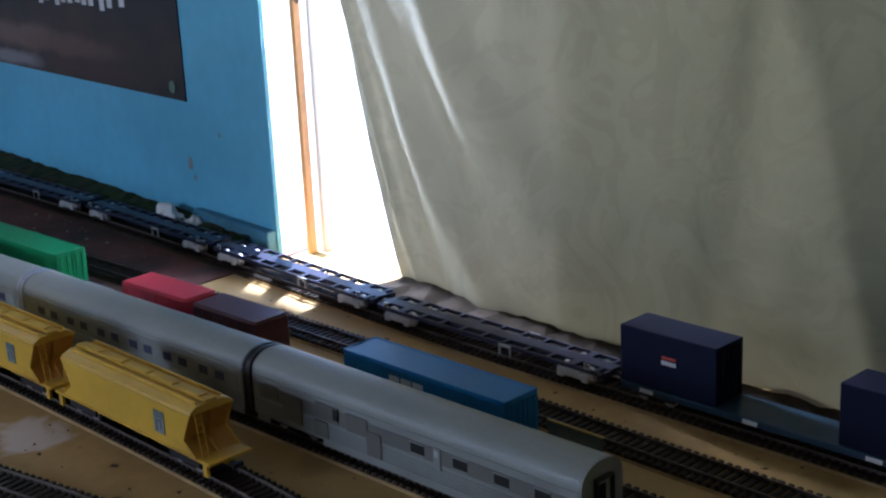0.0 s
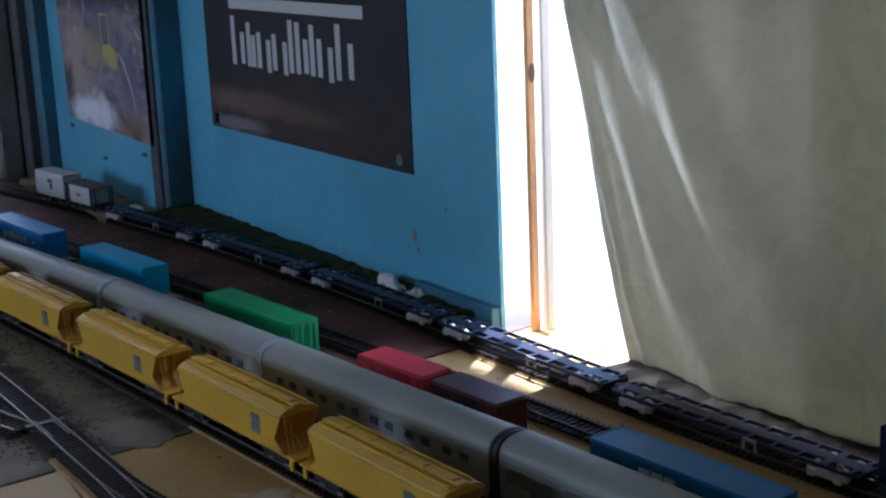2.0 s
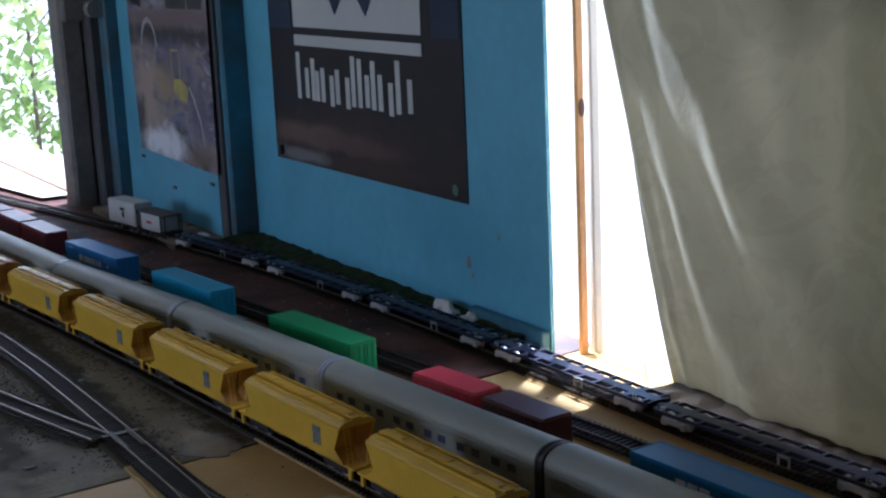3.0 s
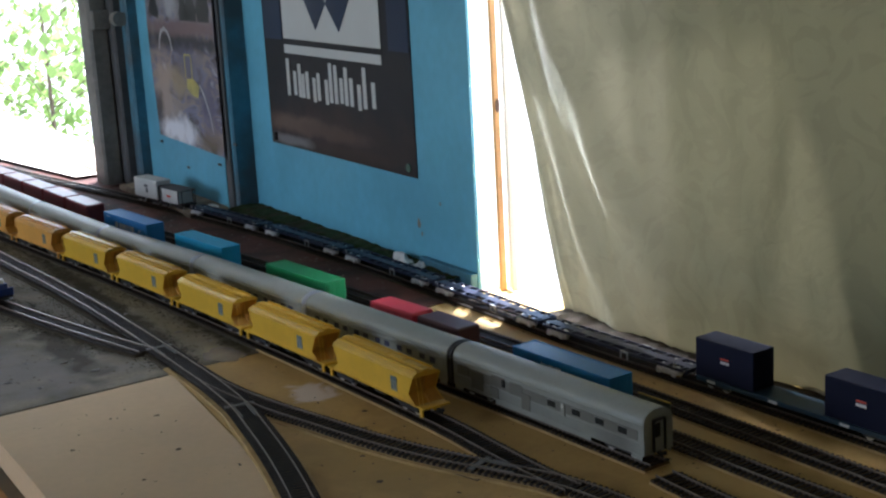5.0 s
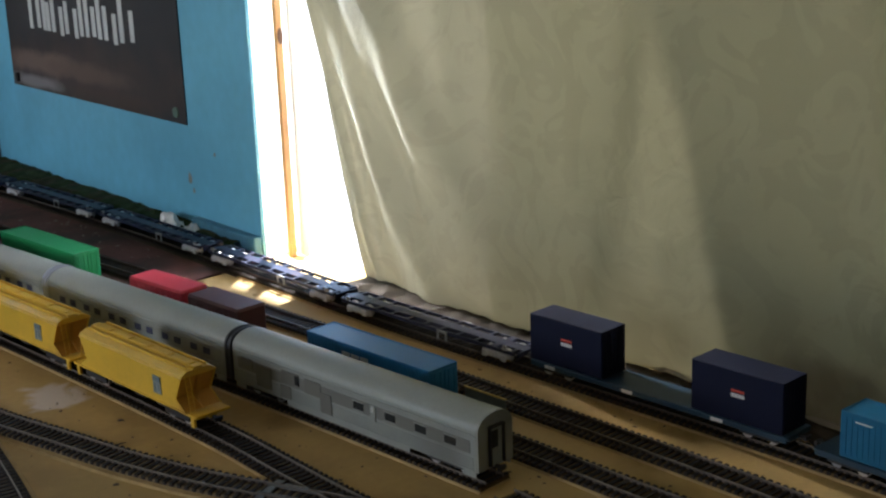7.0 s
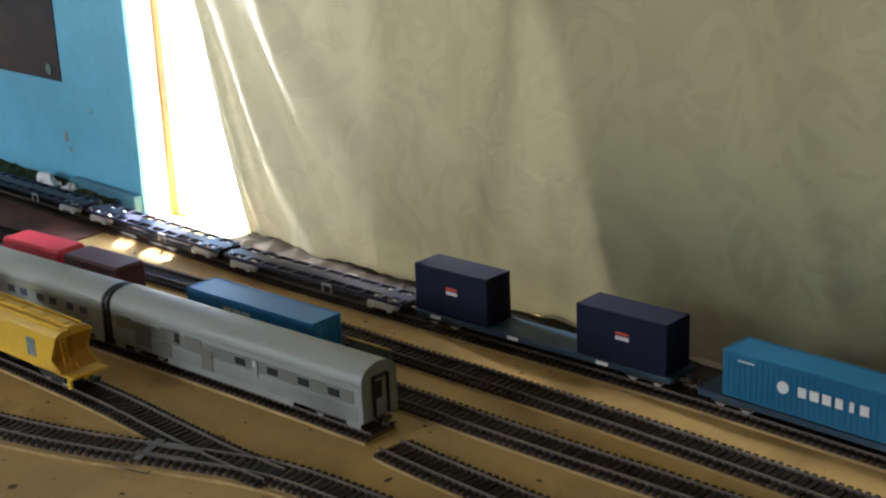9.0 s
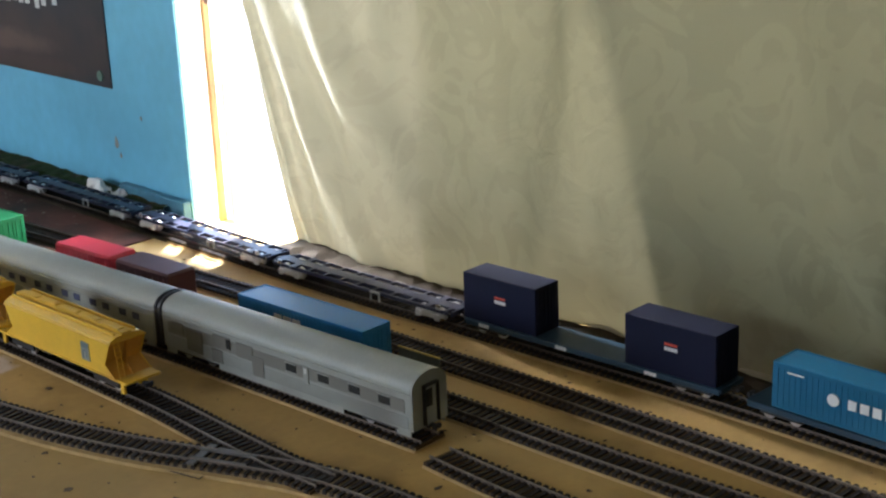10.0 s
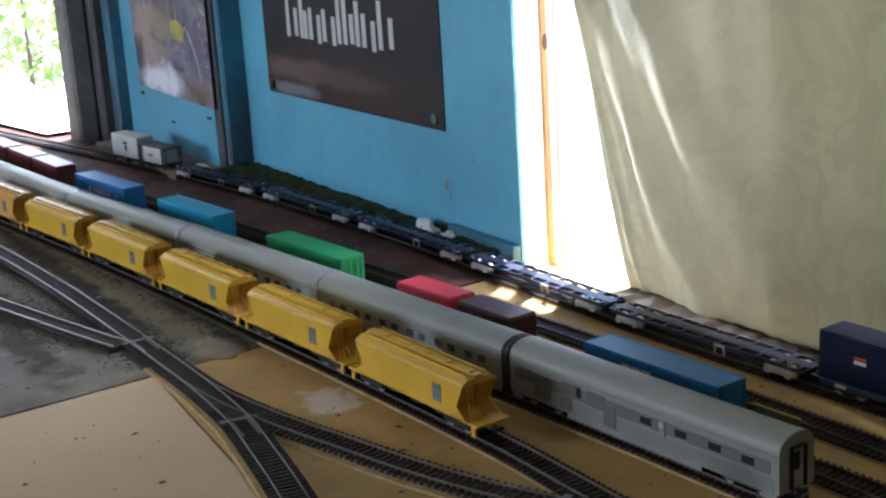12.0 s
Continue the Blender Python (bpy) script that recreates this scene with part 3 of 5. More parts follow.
def ribbon(f, y0, y1, offset, wide, z0, z1, step=0.012, taper=1.0):
    """A strip beside a track's centre line, with a flat top and sloping sides."""
    bm, rows = bmesh.new(), []
    n = max(2, int((y1 - y0) / step))
    for k in range(n + 1):
        p, d = along(f, y0 + (y1 - y0) * k / n)
        side = Vector((-d.y, d.x, 0))
        c = p + side * offset
        rows.append([bm.verts.new((c + side * s * wide / 2 * (1 if z == z0 else taper)).to_tuple()[:2] + (z,)) for s, z in ((-1, z0), (-1, z1), (1, z1), (1, z0))])
    for a, b in zip(rows, rows[1:]):
        for k in range(4):
            bm.faces.new((a[k], a[(k + 1) % 4], b[(k + 1) % 4], b[k]))
    bm.faces.new(rows[0][::-1])
    bm.faces.new(rows[-1])
    bmesh.ops.recalc_face_normals(bm, faces=bm.faces)
    return bm


SLEEPER_BM = boxes(((0, 0, 0.00335), (0.0027, 0.030, 0.0025)), ((0, 0.0082, 0.0047), (0.0028, 0.0036, 0.0010)), ((0, -0.0082, 0.0047), (0.0028, 0.0036, 0.0010)))
SLEEPER = bpy.data.meshes.new("sleeper")
SLEEPER_BM.to_mesh(SLEEPER)
SLEEPER_BM.free()
SLEEPER.materials.append(M_SLEEPER)
LAID, BED_JOIN = [], 0.535


def lay_track(f, y0, y1, label, bed=M_CORK, lift=0.0, near=0.75, head=None, dust=M_BEDBROWN, wide=0.033):
    t = thing("railway_track", label, "model track", "layout tracks")
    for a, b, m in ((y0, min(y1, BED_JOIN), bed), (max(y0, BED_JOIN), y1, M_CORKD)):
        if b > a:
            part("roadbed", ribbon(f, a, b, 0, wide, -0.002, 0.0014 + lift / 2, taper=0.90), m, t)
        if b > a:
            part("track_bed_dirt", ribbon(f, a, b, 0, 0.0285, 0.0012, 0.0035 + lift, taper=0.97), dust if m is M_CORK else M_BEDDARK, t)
    for s in (-1, 1):
        rail = part("rail", ribbon(f, y0, y1, s * 0.0085, 0.0009, 0.0042 + lift, RAIL_TOP - 0.0004 + lift), M_RAIL, t)
        part("rail_head", ribbon(f, y0, y1, s * 0.0085, 0.0008, RAIL_TOP - 0.0004 + lift, RAIL_TOP + lift), head or M_RAILDULL, rail)
    LAID.append((t, f, y0, y1, lift, near))
    return t


lay_track(BACK, -1.4, 2.6, "dark-sleepered back track beside the wall")
lay_track(LOOP, -1.4, 2.6, "dark-sleepered loop track on the baseboard")
lay_track(GOODS, -1.4, 2.6, "dark-sleepered goods track with container wagons")
lay_track(STUB, -0.9, -0.022, "short length of track beyond the silver coach")
lay_track(COACH, -0.002, 2.6, "track under the silver passenger coaches")
lay_track(HOPPER, 0.0, 2.6, "track under the yellow hopper wagons")
lay_track(RIGHT, -1.4, 0.53, "weathered track leading into a turnout", lift=0.0003, dust=M_BEDDIRT, wide=0.042)
lay_track(NEAR, -0.5, 2.6, "curved track along the cream board edge", M_CORK, lift=0.0006, head=M_RAILTOP, dust=M_BEDDIRT, wide=0.042)
lay_track(YARD, 0.60, 2.0, "dirty siding with bright rail heads", M_CORKD, lift=0.0003, head=M_RAILTOP)


M_FROG = mat("turnout_frog_grey", (0.12, 0.11, 0.09), 0.5, vary=0.25, scale=80, bump=0.1)


def frog(f, y, side, label):
    """The cast nose and check rails where two tracks part."""
    t = thing("turnout_frog", label, "track part", "turnout frogs")
    part("nose", boxes(((0, side * 0.0085, RAIL_TOP - 0.0004), (0.018, 0.0028, 0.0014)), bevel=0.0005), M_FROG, t)
    for q in (-1, 1):
        part("check_rail", boxes(((0, q * 0.0062, RAIL_TOP - 0.0010), (0.042, 0.0009, 0.0022))), M_FROG, t)
    part("tie_plate", boxes(((-0.016, 0, 0.0052), (0.006, 0.030, 0.0012)), bevel=0.0003), M_FROG, t)
    p, d = along(f, y)
    t.matrix_world = Matrix.Translation((p.x, p.y, 0.0004)) @ Matrix.Rotation(math.atan2(d.y, d.x), 4, "Z")


frog(NEAR, 0.345, 1, "grey turnout nose and check rails on the curved track")
frog(NEAR, 0.585, -1, "grey turnout nose and check rails at the yard throat")
frog(RIGHT, 0.075, 1, "grey turnout nose and check rails by the hopper track")


# ---- rolling stock ----
def bogie(parent, x, spacing=0.021, frame_mat=None, wheel_mat=None, wheel_r=0.0055):
    b = part("bogie", boxes(((x, 0, 0.0066), (spacing + 0.010, 0.012, 0.003)), ((x, -0.0115, 0.0058), (spacing + 0.011, 0.002, 0.0045)), ((x, 0.0115, 0.0058), (spacing + 0.011, 0.002, 0.0045)), bevel=0.0004), frame_mat or M_BLACK, parent)
    for dx in (-spacing / 2, spacing / 2):
        bm = bmesh.new()
        for s in (-1, 1):
            rod(bm, (x + dx, s * 0.0070, wheel_r), (x + dx, s * 0.0098, wheel_r), wheel_r, 14)
        rod(bm, (x + dx, -0.0070, wheel_r), (x + dx, 0.0070, wheel_r), 0.0012, 6)
        part("wheelset", bm, wheel_mat or M_STEEL, b)
    return b


def coupler(parent, x, way):
    bm = boxes(((x + way * 0.004, 0, 0.0085), (0.010, 0.003, 0.002)), ((x + way * 0.009, 0, 0.0085), (0.002, 0.007, 0.003)))
    return part("coupler", bm, M_BLACK, parent)


def stand(ob, f, y, z=RAIL_TOP):
    p, d = along(f, y)
    ob.matrix_world = Matrix.Translation((p.x, p.y, z)) @ Matrix.Rotation(math.atan2(d.y, d.x), 4, "Z")
    return ob


def stand_matrix(f, y, z=RAIL_TOP):
    p, d = along(f, y)
    return Matrix.Translation((p.x, p.y, z)) @ Matrix.Rotation(math.atan2(d.y, d.x), 4, "Z")


def hopper_wagon(shell, label):
    t = thing("hopper_wagon", label, "model wagon", "yellow hopper train")
    h, w = 0.0425, 0.0155
    # core with a notched end, a thin side wall on each face, a bevelled roof
    def notched(y0, y1, inset):
        ends = [(0.0765 - inset, 0.0118), (0.0640 - inset, 0.0205), (0.0725 - inset, 0.0375)]
        pts = [(x, z) for x, z in ends] + [(-x, z) for x, z in ends[::-1]]
        got = bmesh.new()
        p, q = [got.verts.new((x, y0, z)) for x, z in pts], [got.verts.new((x, y1, z)) for x, z in pts]
        for k in range(6):
            got.faces.new((p[k], p[(k + 1) % 6], q[(k + 1) % 6], q[k]))
        got.faces.new(p[::-1])
        got.faces.new(q)
        bmesh.ops.recalc_face_normals(got, faces=got.faces)
        return got

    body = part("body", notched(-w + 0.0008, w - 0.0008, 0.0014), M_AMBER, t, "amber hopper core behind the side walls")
    part("side_wall", notched(-w, -w + 0.0008, 0.0), shell, t)
    part("side_wall", notched(w - 0.0008, w, 0.0), shell, t)
    roof_bm = extruded([(-w, 0.0376), (-w + 0.0008, 0.0395), (-w + 0.0060, h - 0.0004), (0, h), (w - 0.0060, h - 0.0004), (w - 0.0008, 0.0395), (w, 0.0376)], -0.0730, 0.0730)
    part("roof", roof_bm, shell, t)
    part("side_rib", boxes(((0, -w - 0.0003, 0.0376), (0.145, 0.0010, 0.0010)), ((0, -w - 0.0003, 0.0122), (0.152, 0.0010, 0.0014)), bevel=0.0003), shell, body)
    part("side_rib", boxes(((0, w + 0.0003, 0.0376), (0.145, 0.0010, 0.0010)), ((0, w + 0.0003, 0.0122), (0.152, 0.0010, 0.0014)), bevel=0.0003), shell, body)
    part("roof_walkway", boxes(((0, 0.0, h + 0.0008), (0.146, 0.0080, 0.0016)), bevel=0.0003), shell, t)
    for s in (-1, 1):
        part("hatch_rail", boxes(((0, s * 0.0088, h + 0.0006), (0.140, 0.0012, 0.0022)), bevel=0.0003), shell, t)
    for k in range(5):
        part("hatch", boxes(((-0.056 + 0.028 * k, 0, h + 0.0020), (0.020, 0.0064, 0.0010)), bevel=0.0003), shell, t)
    part("underframe", boxes(((0, 0, 0.0095), (0.176, 0.007, 0.003)), ((0.077, 0, 0.0110), (0.022, 0.0300, 0.0020)), ((-0.077, 0, 0.0110), (0.022, 0.0300, 0.0020)), bevel=0.0003), shell, t)
    for s in (-1, 1):
        # upright gusset in the notch and the frame about it
        gus = bmesh.new()
        pts = [(s * 0.0560, 0.0205), (s * 0.0650, 0.0370), (s * 0.0720, 0.0370), (s * 0.0690, 0.0205), (s * 0.0765, 0.0120), (s * 0.0680, 0.0120)]
        p, q = [gus.verts.new((x, -0.0005, z)) for x, z in pts], [gus.verts.new((x, 0.0005, z)) for x, z in pts]
        for k in range(6):
            gus.faces.new((p[k], p[(k + 1) % 6], q[(k + 1) % 6], q[k]))
        gus.faces.new(p[::-1])
        gus.faces.new(q)
        bmesh.ops.recalc_face_normals(gus, faces=gus.faces)
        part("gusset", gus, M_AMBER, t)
        lad = bmesh.new()
        for q in (0, 0.0042):
            rod(lad, (s * 0.0740, -0.0128 + q, 0.0390), (s * 0.0785, -0.0128 + q, 0.0120), 0.0004, 5)
        for k in range(6):
            z = 0.0155 + 0.004 * k
            xx = 0.0785 - (z - 0.0120) / 0.027 * 0.0045
            rod(lad, (s * xx, -0.0128, z), (s * xx, -0.0086, z), 0.0003, 5)
        part("ladder", lad, shell, t)
        part("step", boxes(((s * 0.082, -0.0135, 0.0062), (0.004, 0.002, 0.0078))), shell, t)
        bogie(t, s * 0.058)
        coupler(t, s * 0.085, s)
    for q in (-1, 1):
        sign = boxes(((0.040, q * (w + 0.0003), 0.0255), (0.0105, 0.0006, 0.0140)))
        plate = part("logo_plate", sign, M_PALEBLUE, t, "pale blue-grey logo patch")
        part("logo_band", boxes(((0.0400, q * (w + 0.0006), 0.0300), (0.0096, 0.0005, 0.0040))), M_LOGOBLUE, plate)
        part("logo_mark", boxes(((0.0372, q * (w + 0.0006), 0.0230), (0.0018, 0.0005, 0.0075)), ((0.0420, q * (w + 0.0006), 0.0240), (0.0016, 0.0005, 0.0060)), ((0.0400, q * (w + 0.0007), 0.0262), (0.0060, 0.0005, 0.0010))), M_LOGODIM, plate)
    for k in range(3):
        part("discharge_chute", boxes(((-0.032 + 0.032 * k, 0, 0.0062), (0.018, 0.018, 0.0066)), bevel=0.002), M_BLACK, t)
    return t


def coach(kind):
    L, w, h = 0.258, 0.0168, 0.0470
    label = {"van": "silver-grey luggage coach with few windows and worn side panels", "seat": "silver-grey passenger coach with a row of small bluish windows"}[kind]
    t = thing("passenger_coach", label, "model coach", "silver coach train")
    x0, x1 = -L / 2, L / 2
    part("body", extruded([(-w, 0.0080), (-w, h - 0.0130), (w, h - 0.0130), (w, 0.0080)], x0, x1), M_SILVER, t)
    roof = [(-w, h - 0.0131)]
    for k in range(25):
        a = math.pi - math.pi * k / 24
        roof.append((w * 1.01 * math.cos(a), h - 0.0125 + 0.0125 * abs(math.sin(a)) ** 0.8))
    roof.append((w, h - 0.0131))
    part("roof", extruded(roof, x0, x1), M_ROOF, t, smooth=False)
    # lower skirt, cut away over the bogies
    for q in (-1, 1):
        for x, a in ((0, 0.132), (-0.1225, 0.012), (0.1225, 0.012)):
            part("skirt", boxes(((x, q * (w - 0.0004), 0.0064), (a, 0.0008, 0.0042)), bevel=0.0002), M_SILVER, t)
    # corrugated lower side and rain strip
    for q in (-1, 1):
        rows = [((0, q * (w + 0.0002), 0.0098 + 0.0016 * k), (L - 0.004, 0.0009, 0.0007)) for k in range(6)]
        part("corrugation", boxes(*rows), M_SILVER, t)
        part("rain_strip", boxes(((0, q * (w + 0.0004), h - 0.0128), (L, 0.0010, 0.0009))), M_SILVER, t)
        part("window_band", boxes(((0, q * (w + 0.0001), 0.0253), (L - 0.010, 0.0006, 0.0088))), M_BAND if kind == "van" else M_SILVER, t)
        places = [0.0155, 0.048, 0.078, 0.106] if kind == "van" else [-0.098 + 0.0392 * (k // 2) + (0.0085 if k % 2 else -0.0085) for k in range(12)]
        for x in places:
            wide = 0.0105 if kind == "van" else 0.0088
            win = part("window", boxes(((x, q * (w + 0.0005), 0.0256), (wide, 0.0008, 0.0062)), bevel=0.0003), M_GLASS if kind == "van" else M_PALEGLASS, t)
            part("window_frame", boxes(((x, q * (w + 0.0006), 0.0289), (wide + 0.001, 0.0010, 0.0007)), ((x, q * (w + 0.0006), 0.0223), (wide + 0.001, 0.0010, 0.0007))), M_SILVER, win)
    if kind == "van":
        for q in (-1,):
            for x, z, a, b in ((-0.092, 0.0205, 0.018, 0.0170), (-0.060, 0.0275, 0.020, 0.0090), (-0.066, 0.0150, 0.012, 0.0100), (-0.034, 0.0260, 0.018, 0.0110), (-0.020, 0.0175, 0.012, 0.0150), (-0.112, 0.0270, 0.014, 0.0080)):
                part("side_patch", boxes(((x, q * (w + 0.0007), z), (a, 0.0006, b))), M_PATCH, t, "darker worn panel")
            part("door_window", boxes(((-0.052, q * (w + 0.0010), 0.0275), (0.0040, 0.0008, 0.0070))), M_GLASS, t)
            part("side_door", boxes(((0.031, q * (w + 0.0008), 0.0240), (0.0050, 0.0008, 0.0130))), M_SILVER, t)
            for x in (0.0300, 0.0315):
                part("number_bar", boxes(((x, q * (w + 0.0013), 0.0270), (0.0006, 0.0004, 0.0040))), M_WHITE, t)
    for s in (-1, 1):
        part("end_wall", extruded([(y * 0.985, z) for y, z in roof[1:-1]] + [(w * 0.985, 0.0085), (-w * 0.985, 0.0085)], s * (L / 2), s * (L / 2 + 0.0018)), M_SILVER, t)
        g = part("gangway", boxes(((s * (L / 2 + 0.0030), 0.0064, 0.0240), (0.0034, 0.0010, 0.028)), ((s * (L / 2 + 0.0030), -0.0064, 0.0240), (0.0034, 0.0010, 0.028)), ((s * (L / 2 + 0.0030), 0, 0.0377), (0.0034, 0.0138, 0.0014)), bevel=0.0003), M_BLACK, t)
        part("end_door", boxes(((s * (L / 2 + 0.0022), 0, 0.0235), (0.0010, 0.0112, 0.0265)), bevel=0.0003), M_SILVER, g)
        part("door_glass", boxes(((s * (L / 2 + 0.0029), -0.0016, 0.0285), (0.0006, 0.0056, 0.0120))), M_GLASS, g)
        bogie(t, s * 0.098, 0.028)
        coupler(t, s * (L / 2 - 0.002), s)
    part("underframe_box", boxes(((0.01, 0, 0.0060), (0.090, 0.022, 0.0060)), ((-0.045, -0.009, 0.0060), (0.024, 0.010, 0.0066)), bevel=0.0008), M_BLACK, t)
    return t


def diaphragm(material, label):
    t = thing("coach_diaphragm", label, "model coach fitting", "coach bellows")
    prof = [(y, z) for y, z in [(-0.0176, 0.009), (-0.0176, 0.034)]]
    for k in range(13):
        a = math.pi - math.pi * k / 12
        prof.append((0.0176 * math.cos(a), 0.0345 + 0.0132 * abs(math.sin(a)) ** 0.8))
    prof += [(0.0176, 0.034), (0.0176, 0.009)]
    for x in (-0.0026, 0.0, 0.0026):
        part("rib", extruded([(y * (1.0 if x else 0.97), z - (0 if x else 0.0006)) for y, z in prof], x - 0.0011, x + 0.0011), material, t)
    return t


def flat_wagon(L, deck, frame_mat, label, group, sill=None, skeletal=False, wheel=None, wide=0.0145):
    t = thing("flat_wagon", label, "model wagon", group)
    if skeletal:
        part("spine", boxes(((0, 0, 0.0098), (L - 0.006, 0.0110, 0.0036)), bevel=0.0004), frame_mat, t)
        for s in (-1, 1):
            part("side_sill", boxes(((0, s * (wide - 0.001), 0.0100), (L - 0.012, 0.0016, 0.0030)), bevel=0.0003), frame_mat, t)
        for k in range(11):
            x = -L / 2 + 0.010 + (L - 0.020) * k / 10
            part("cross_beam", boxes(((x, 0, 0.0105), (0.0070 if k in (1, 9) else 0.0034, wide * 2, 0.0024)), bevel=0.0003), frame_mat, t)
        for s in (-1, 1):
            for q in (-1, 1):
                part("bogie_side_frame", boxes(((q * (L / 2 - 0.028), s * (wide + 0.0004), 0.0050), (0.027, 0.0016, 0.0034)), ((q * (L / 2 - 0.028), s * (wide + 0.0004), 0.0072), (0.012, 0.0016, 0.0030)), ((q * (L / 2 - 0.028) - 0.0105, s * (wide + 0.0006), 0.0046), (0.0056, 0.0018, 0.0056)), ((q * (L / 2 - 0.028) + 0.0105, s * (wide + 0.0006), 0.0046), (0.0056, 0.0018, 0.0056)), bevel=0.0005), M_BOGIE, t, "bright silver bogie side frame")
            part("handbrake_frame", boxes(((0.020, s * (wide + 0.0004), 0.0072), (0.0016, 0.0012, 0.0080)), ((0.030, s * (wide + 0.0004), 0.0072), (0.0016, 0.0012, 0.0080)), ((0.025, s * (wide + 0.0004), 0.0105), (0.0116, 0.0012, 0.0018))), M_DECK, t, "small grey brake frame")
        for s in (-1, 1):
            part("brake_pipe", rod(bmesh.new(), (-L / 2 + 0.01, s * 0.006, 0.0078), (L / 2 - 0.01, s * 0.006, 0.0078), 0.0006, 5), frame_mat, t)
            part("handbrake", boxes(((s * (L / 2 - 0.016), -wide, 0.0135), (0.0045, 0.0010, 0.0040))), wheel or M_STEEL, t)
    else:
        part("deck", boxes(((0, 0, 0.0100), (L - 0.006, wide * 2, 0.0020)), bevel=0.0003), deck, t)
        part("spine", boxes(((0, 0, 0.0072), (L * 0.62, 0.0060, 0.0040))), frame_mat, t)
        for s in (-1, 1):
            part("side_sill", boxes(((0, s * wide, 0.0088), (L - 0.008, 0.0014, 0.0042)), bevel=0.0003), sill or frame_mat, t)
    for s in (-1, 1):
        bogie(t, s * (L / 2 - 0.028), 0.020, M_BOGIE if skeletal else M_BLACK, wheel)
        coupler(t, s * (L / 2 - 0.006), s)
        part("end_plate", boxes(((s * (L / 2 - 0.004), 0, 0.0092), (0.002, wide * 1.7, 0.0040)), bevel=0.0003), frame_mat, t)
    return t


def container(L, H, colour, label, logo=None, W=0.0280, group="containers", ribbed=True):
    t = thing("shipping_container", label, "model container", group)
    m = colour
    part("body", boxes(((0, 0, H / 2), (L, W, H)), bevel=0.0005), m, t)
    if ribbed:
        n = int(L / 0.0042)
        for s in (-1, 1):
            rows = [((-L / 2 + 0.004 + (L - 0.008) * k / (n - 1), s * (W / 2 + 0.0001), H / 2), (0.0018, 0.0005, H - 0.005)) for k in range(n)]
            part("side_ribs", boxes(*rows), m, t)
        part("roof_rail", boxes(((0, W / 2 - 0.0006, H), (L, 0.0012, 0.0010)), ((0, -W / 2 + 0.0006, H), (L, 0.0012, 0.0010)), ((L / 2 - 0.0006, 0, H), (0.0012, W - 0.0024, 0.0010)), ((-L / 2 + 0.0006, 0, H), (0.0012, W - 0.0024, 0.0010)), bevel=0.0002), m, t)
    for s in (-1, 1):
        door = part("door", boxes(((s * (L / 2 + 0.0001), 0.0067, H / 2), (0.0008, 0.0122, H - 0.004)), ((s * (L / 2 + 0.0001), -0.0067, H / 2), (0.0008, 0.0122, H - 0.004)), bevel=0.0002), m, t)
        for y in (-0.0098, -0.0040, 0.0040, 0.0098):
            part("lock_bar", rod(bmesh.new(), (s * (L / 2 + 0.0008), y, 0.002), (s * (L / 2 + 0.0008), y, H - 0.002), 0.0004, 5), m, door)
    if logo:
        logo(t, L, W, H)
    return t


def print_blocks(t, W, rows, material, name="lettering_bar", label="plain blocks in place of lettering"):
    for q in (-1, 1):
        for x, z, a, b in rows:
            part(name, boxes(((-q * x, q * (W / 2 + 0.0009), z), (a, 0.0006, b))), material, t, label)


def logo_ring(t, L, W, H):
    rows = [(-0.014 + 0.0085 * k, H * 0.56, (0.0058, 0.0062, 0.0060, 0.0050, 0.0030, 0.0060)[k], 0.0066) for k in range(6)]
    print_blocks(t, W, rows, M_WHITE)
    for q in (-1, 1):
        part("ring_logo", rod(bmesh.new(), (q * 0.0275, q * (W / 2 + 0.0002), H * 0.56), (q * 0.0275, q * (W / 2 + 0.0012), H * 0.56), 0.0042, 18), M_WHITE, t)
    print_blocks(t, W, [(0.052, H * 0.60, 0.0070, 0.0014), (0.050, H * 0.53, 0.0040, 0.0010), (-0.055, H * 0.86, 0.012, 0.0008)], M_WHITE, "small_marking")


def logo_flag(t, L, W, H):
    print_blocks(t, W, [(-0.006, H * 0.36, 0.0052, 0.0085), (0.0005, H * 0.35, 0.0042, 0.0070), (0.0070, H * 0.36, 0.0056, 0.0085)], M_DARKPRINT)
    print_blocks(t, W, [(-0.002, H * 0.70, 0.0055, 0.0030), (0.003, H * 0.64, 0.0040, 0.0026)], M_DARKPRINT, "flag_logo")
    print_blocks(t, W, [(0.002, H * 0.72, 0.0040, 0.0020)], M_WHITE, "flag_logo")


def logo_bar(t, L, W, H):
    print_blocks(t, W, [(-0.030 + 0.0090 * k, H * 0.52, 0.0080, 0.0070) for k in range(6)], M_REDPRINT)


def logo_small(t, L, W, H):
    print_blocks(t, W, [(0.002, H * 0.62, 0.0105, 0.0016)], M_REDPRINT, "stripe")
    print_blocks(t, W, [(-0.0022 + 0.0028 * k, H * 0.53, 0.0022, 0.0026) for k in range(4)], M_WHITE)


def logo_white(t, L, W, H):
    print_blocks(t, W, [(-0.022 + 0.0105 * k, H * 0.62, 0.0085, 0.0085) for k in range(3)], M_WHITE)


P_BLUE = paint("container_blue", (0.026, 0.185, 0.43))
P_HAN = paint("container_bright_blue", (0.012, 0.125, 0.235))
P_NAVY = paint("container_navy", (0.014, 0.018, 0.055))
P_BLACKC = paint("container_blue_black", (0.0045, 0.0065, 0.024), 0.62, 0.18)
P_PALE = paint("container_pale_green_grey", (0.22, 0.33, 0.27))
P_LOGOBLUE = paint("container_mid_blue", (0.025, 0.12, 0.34))
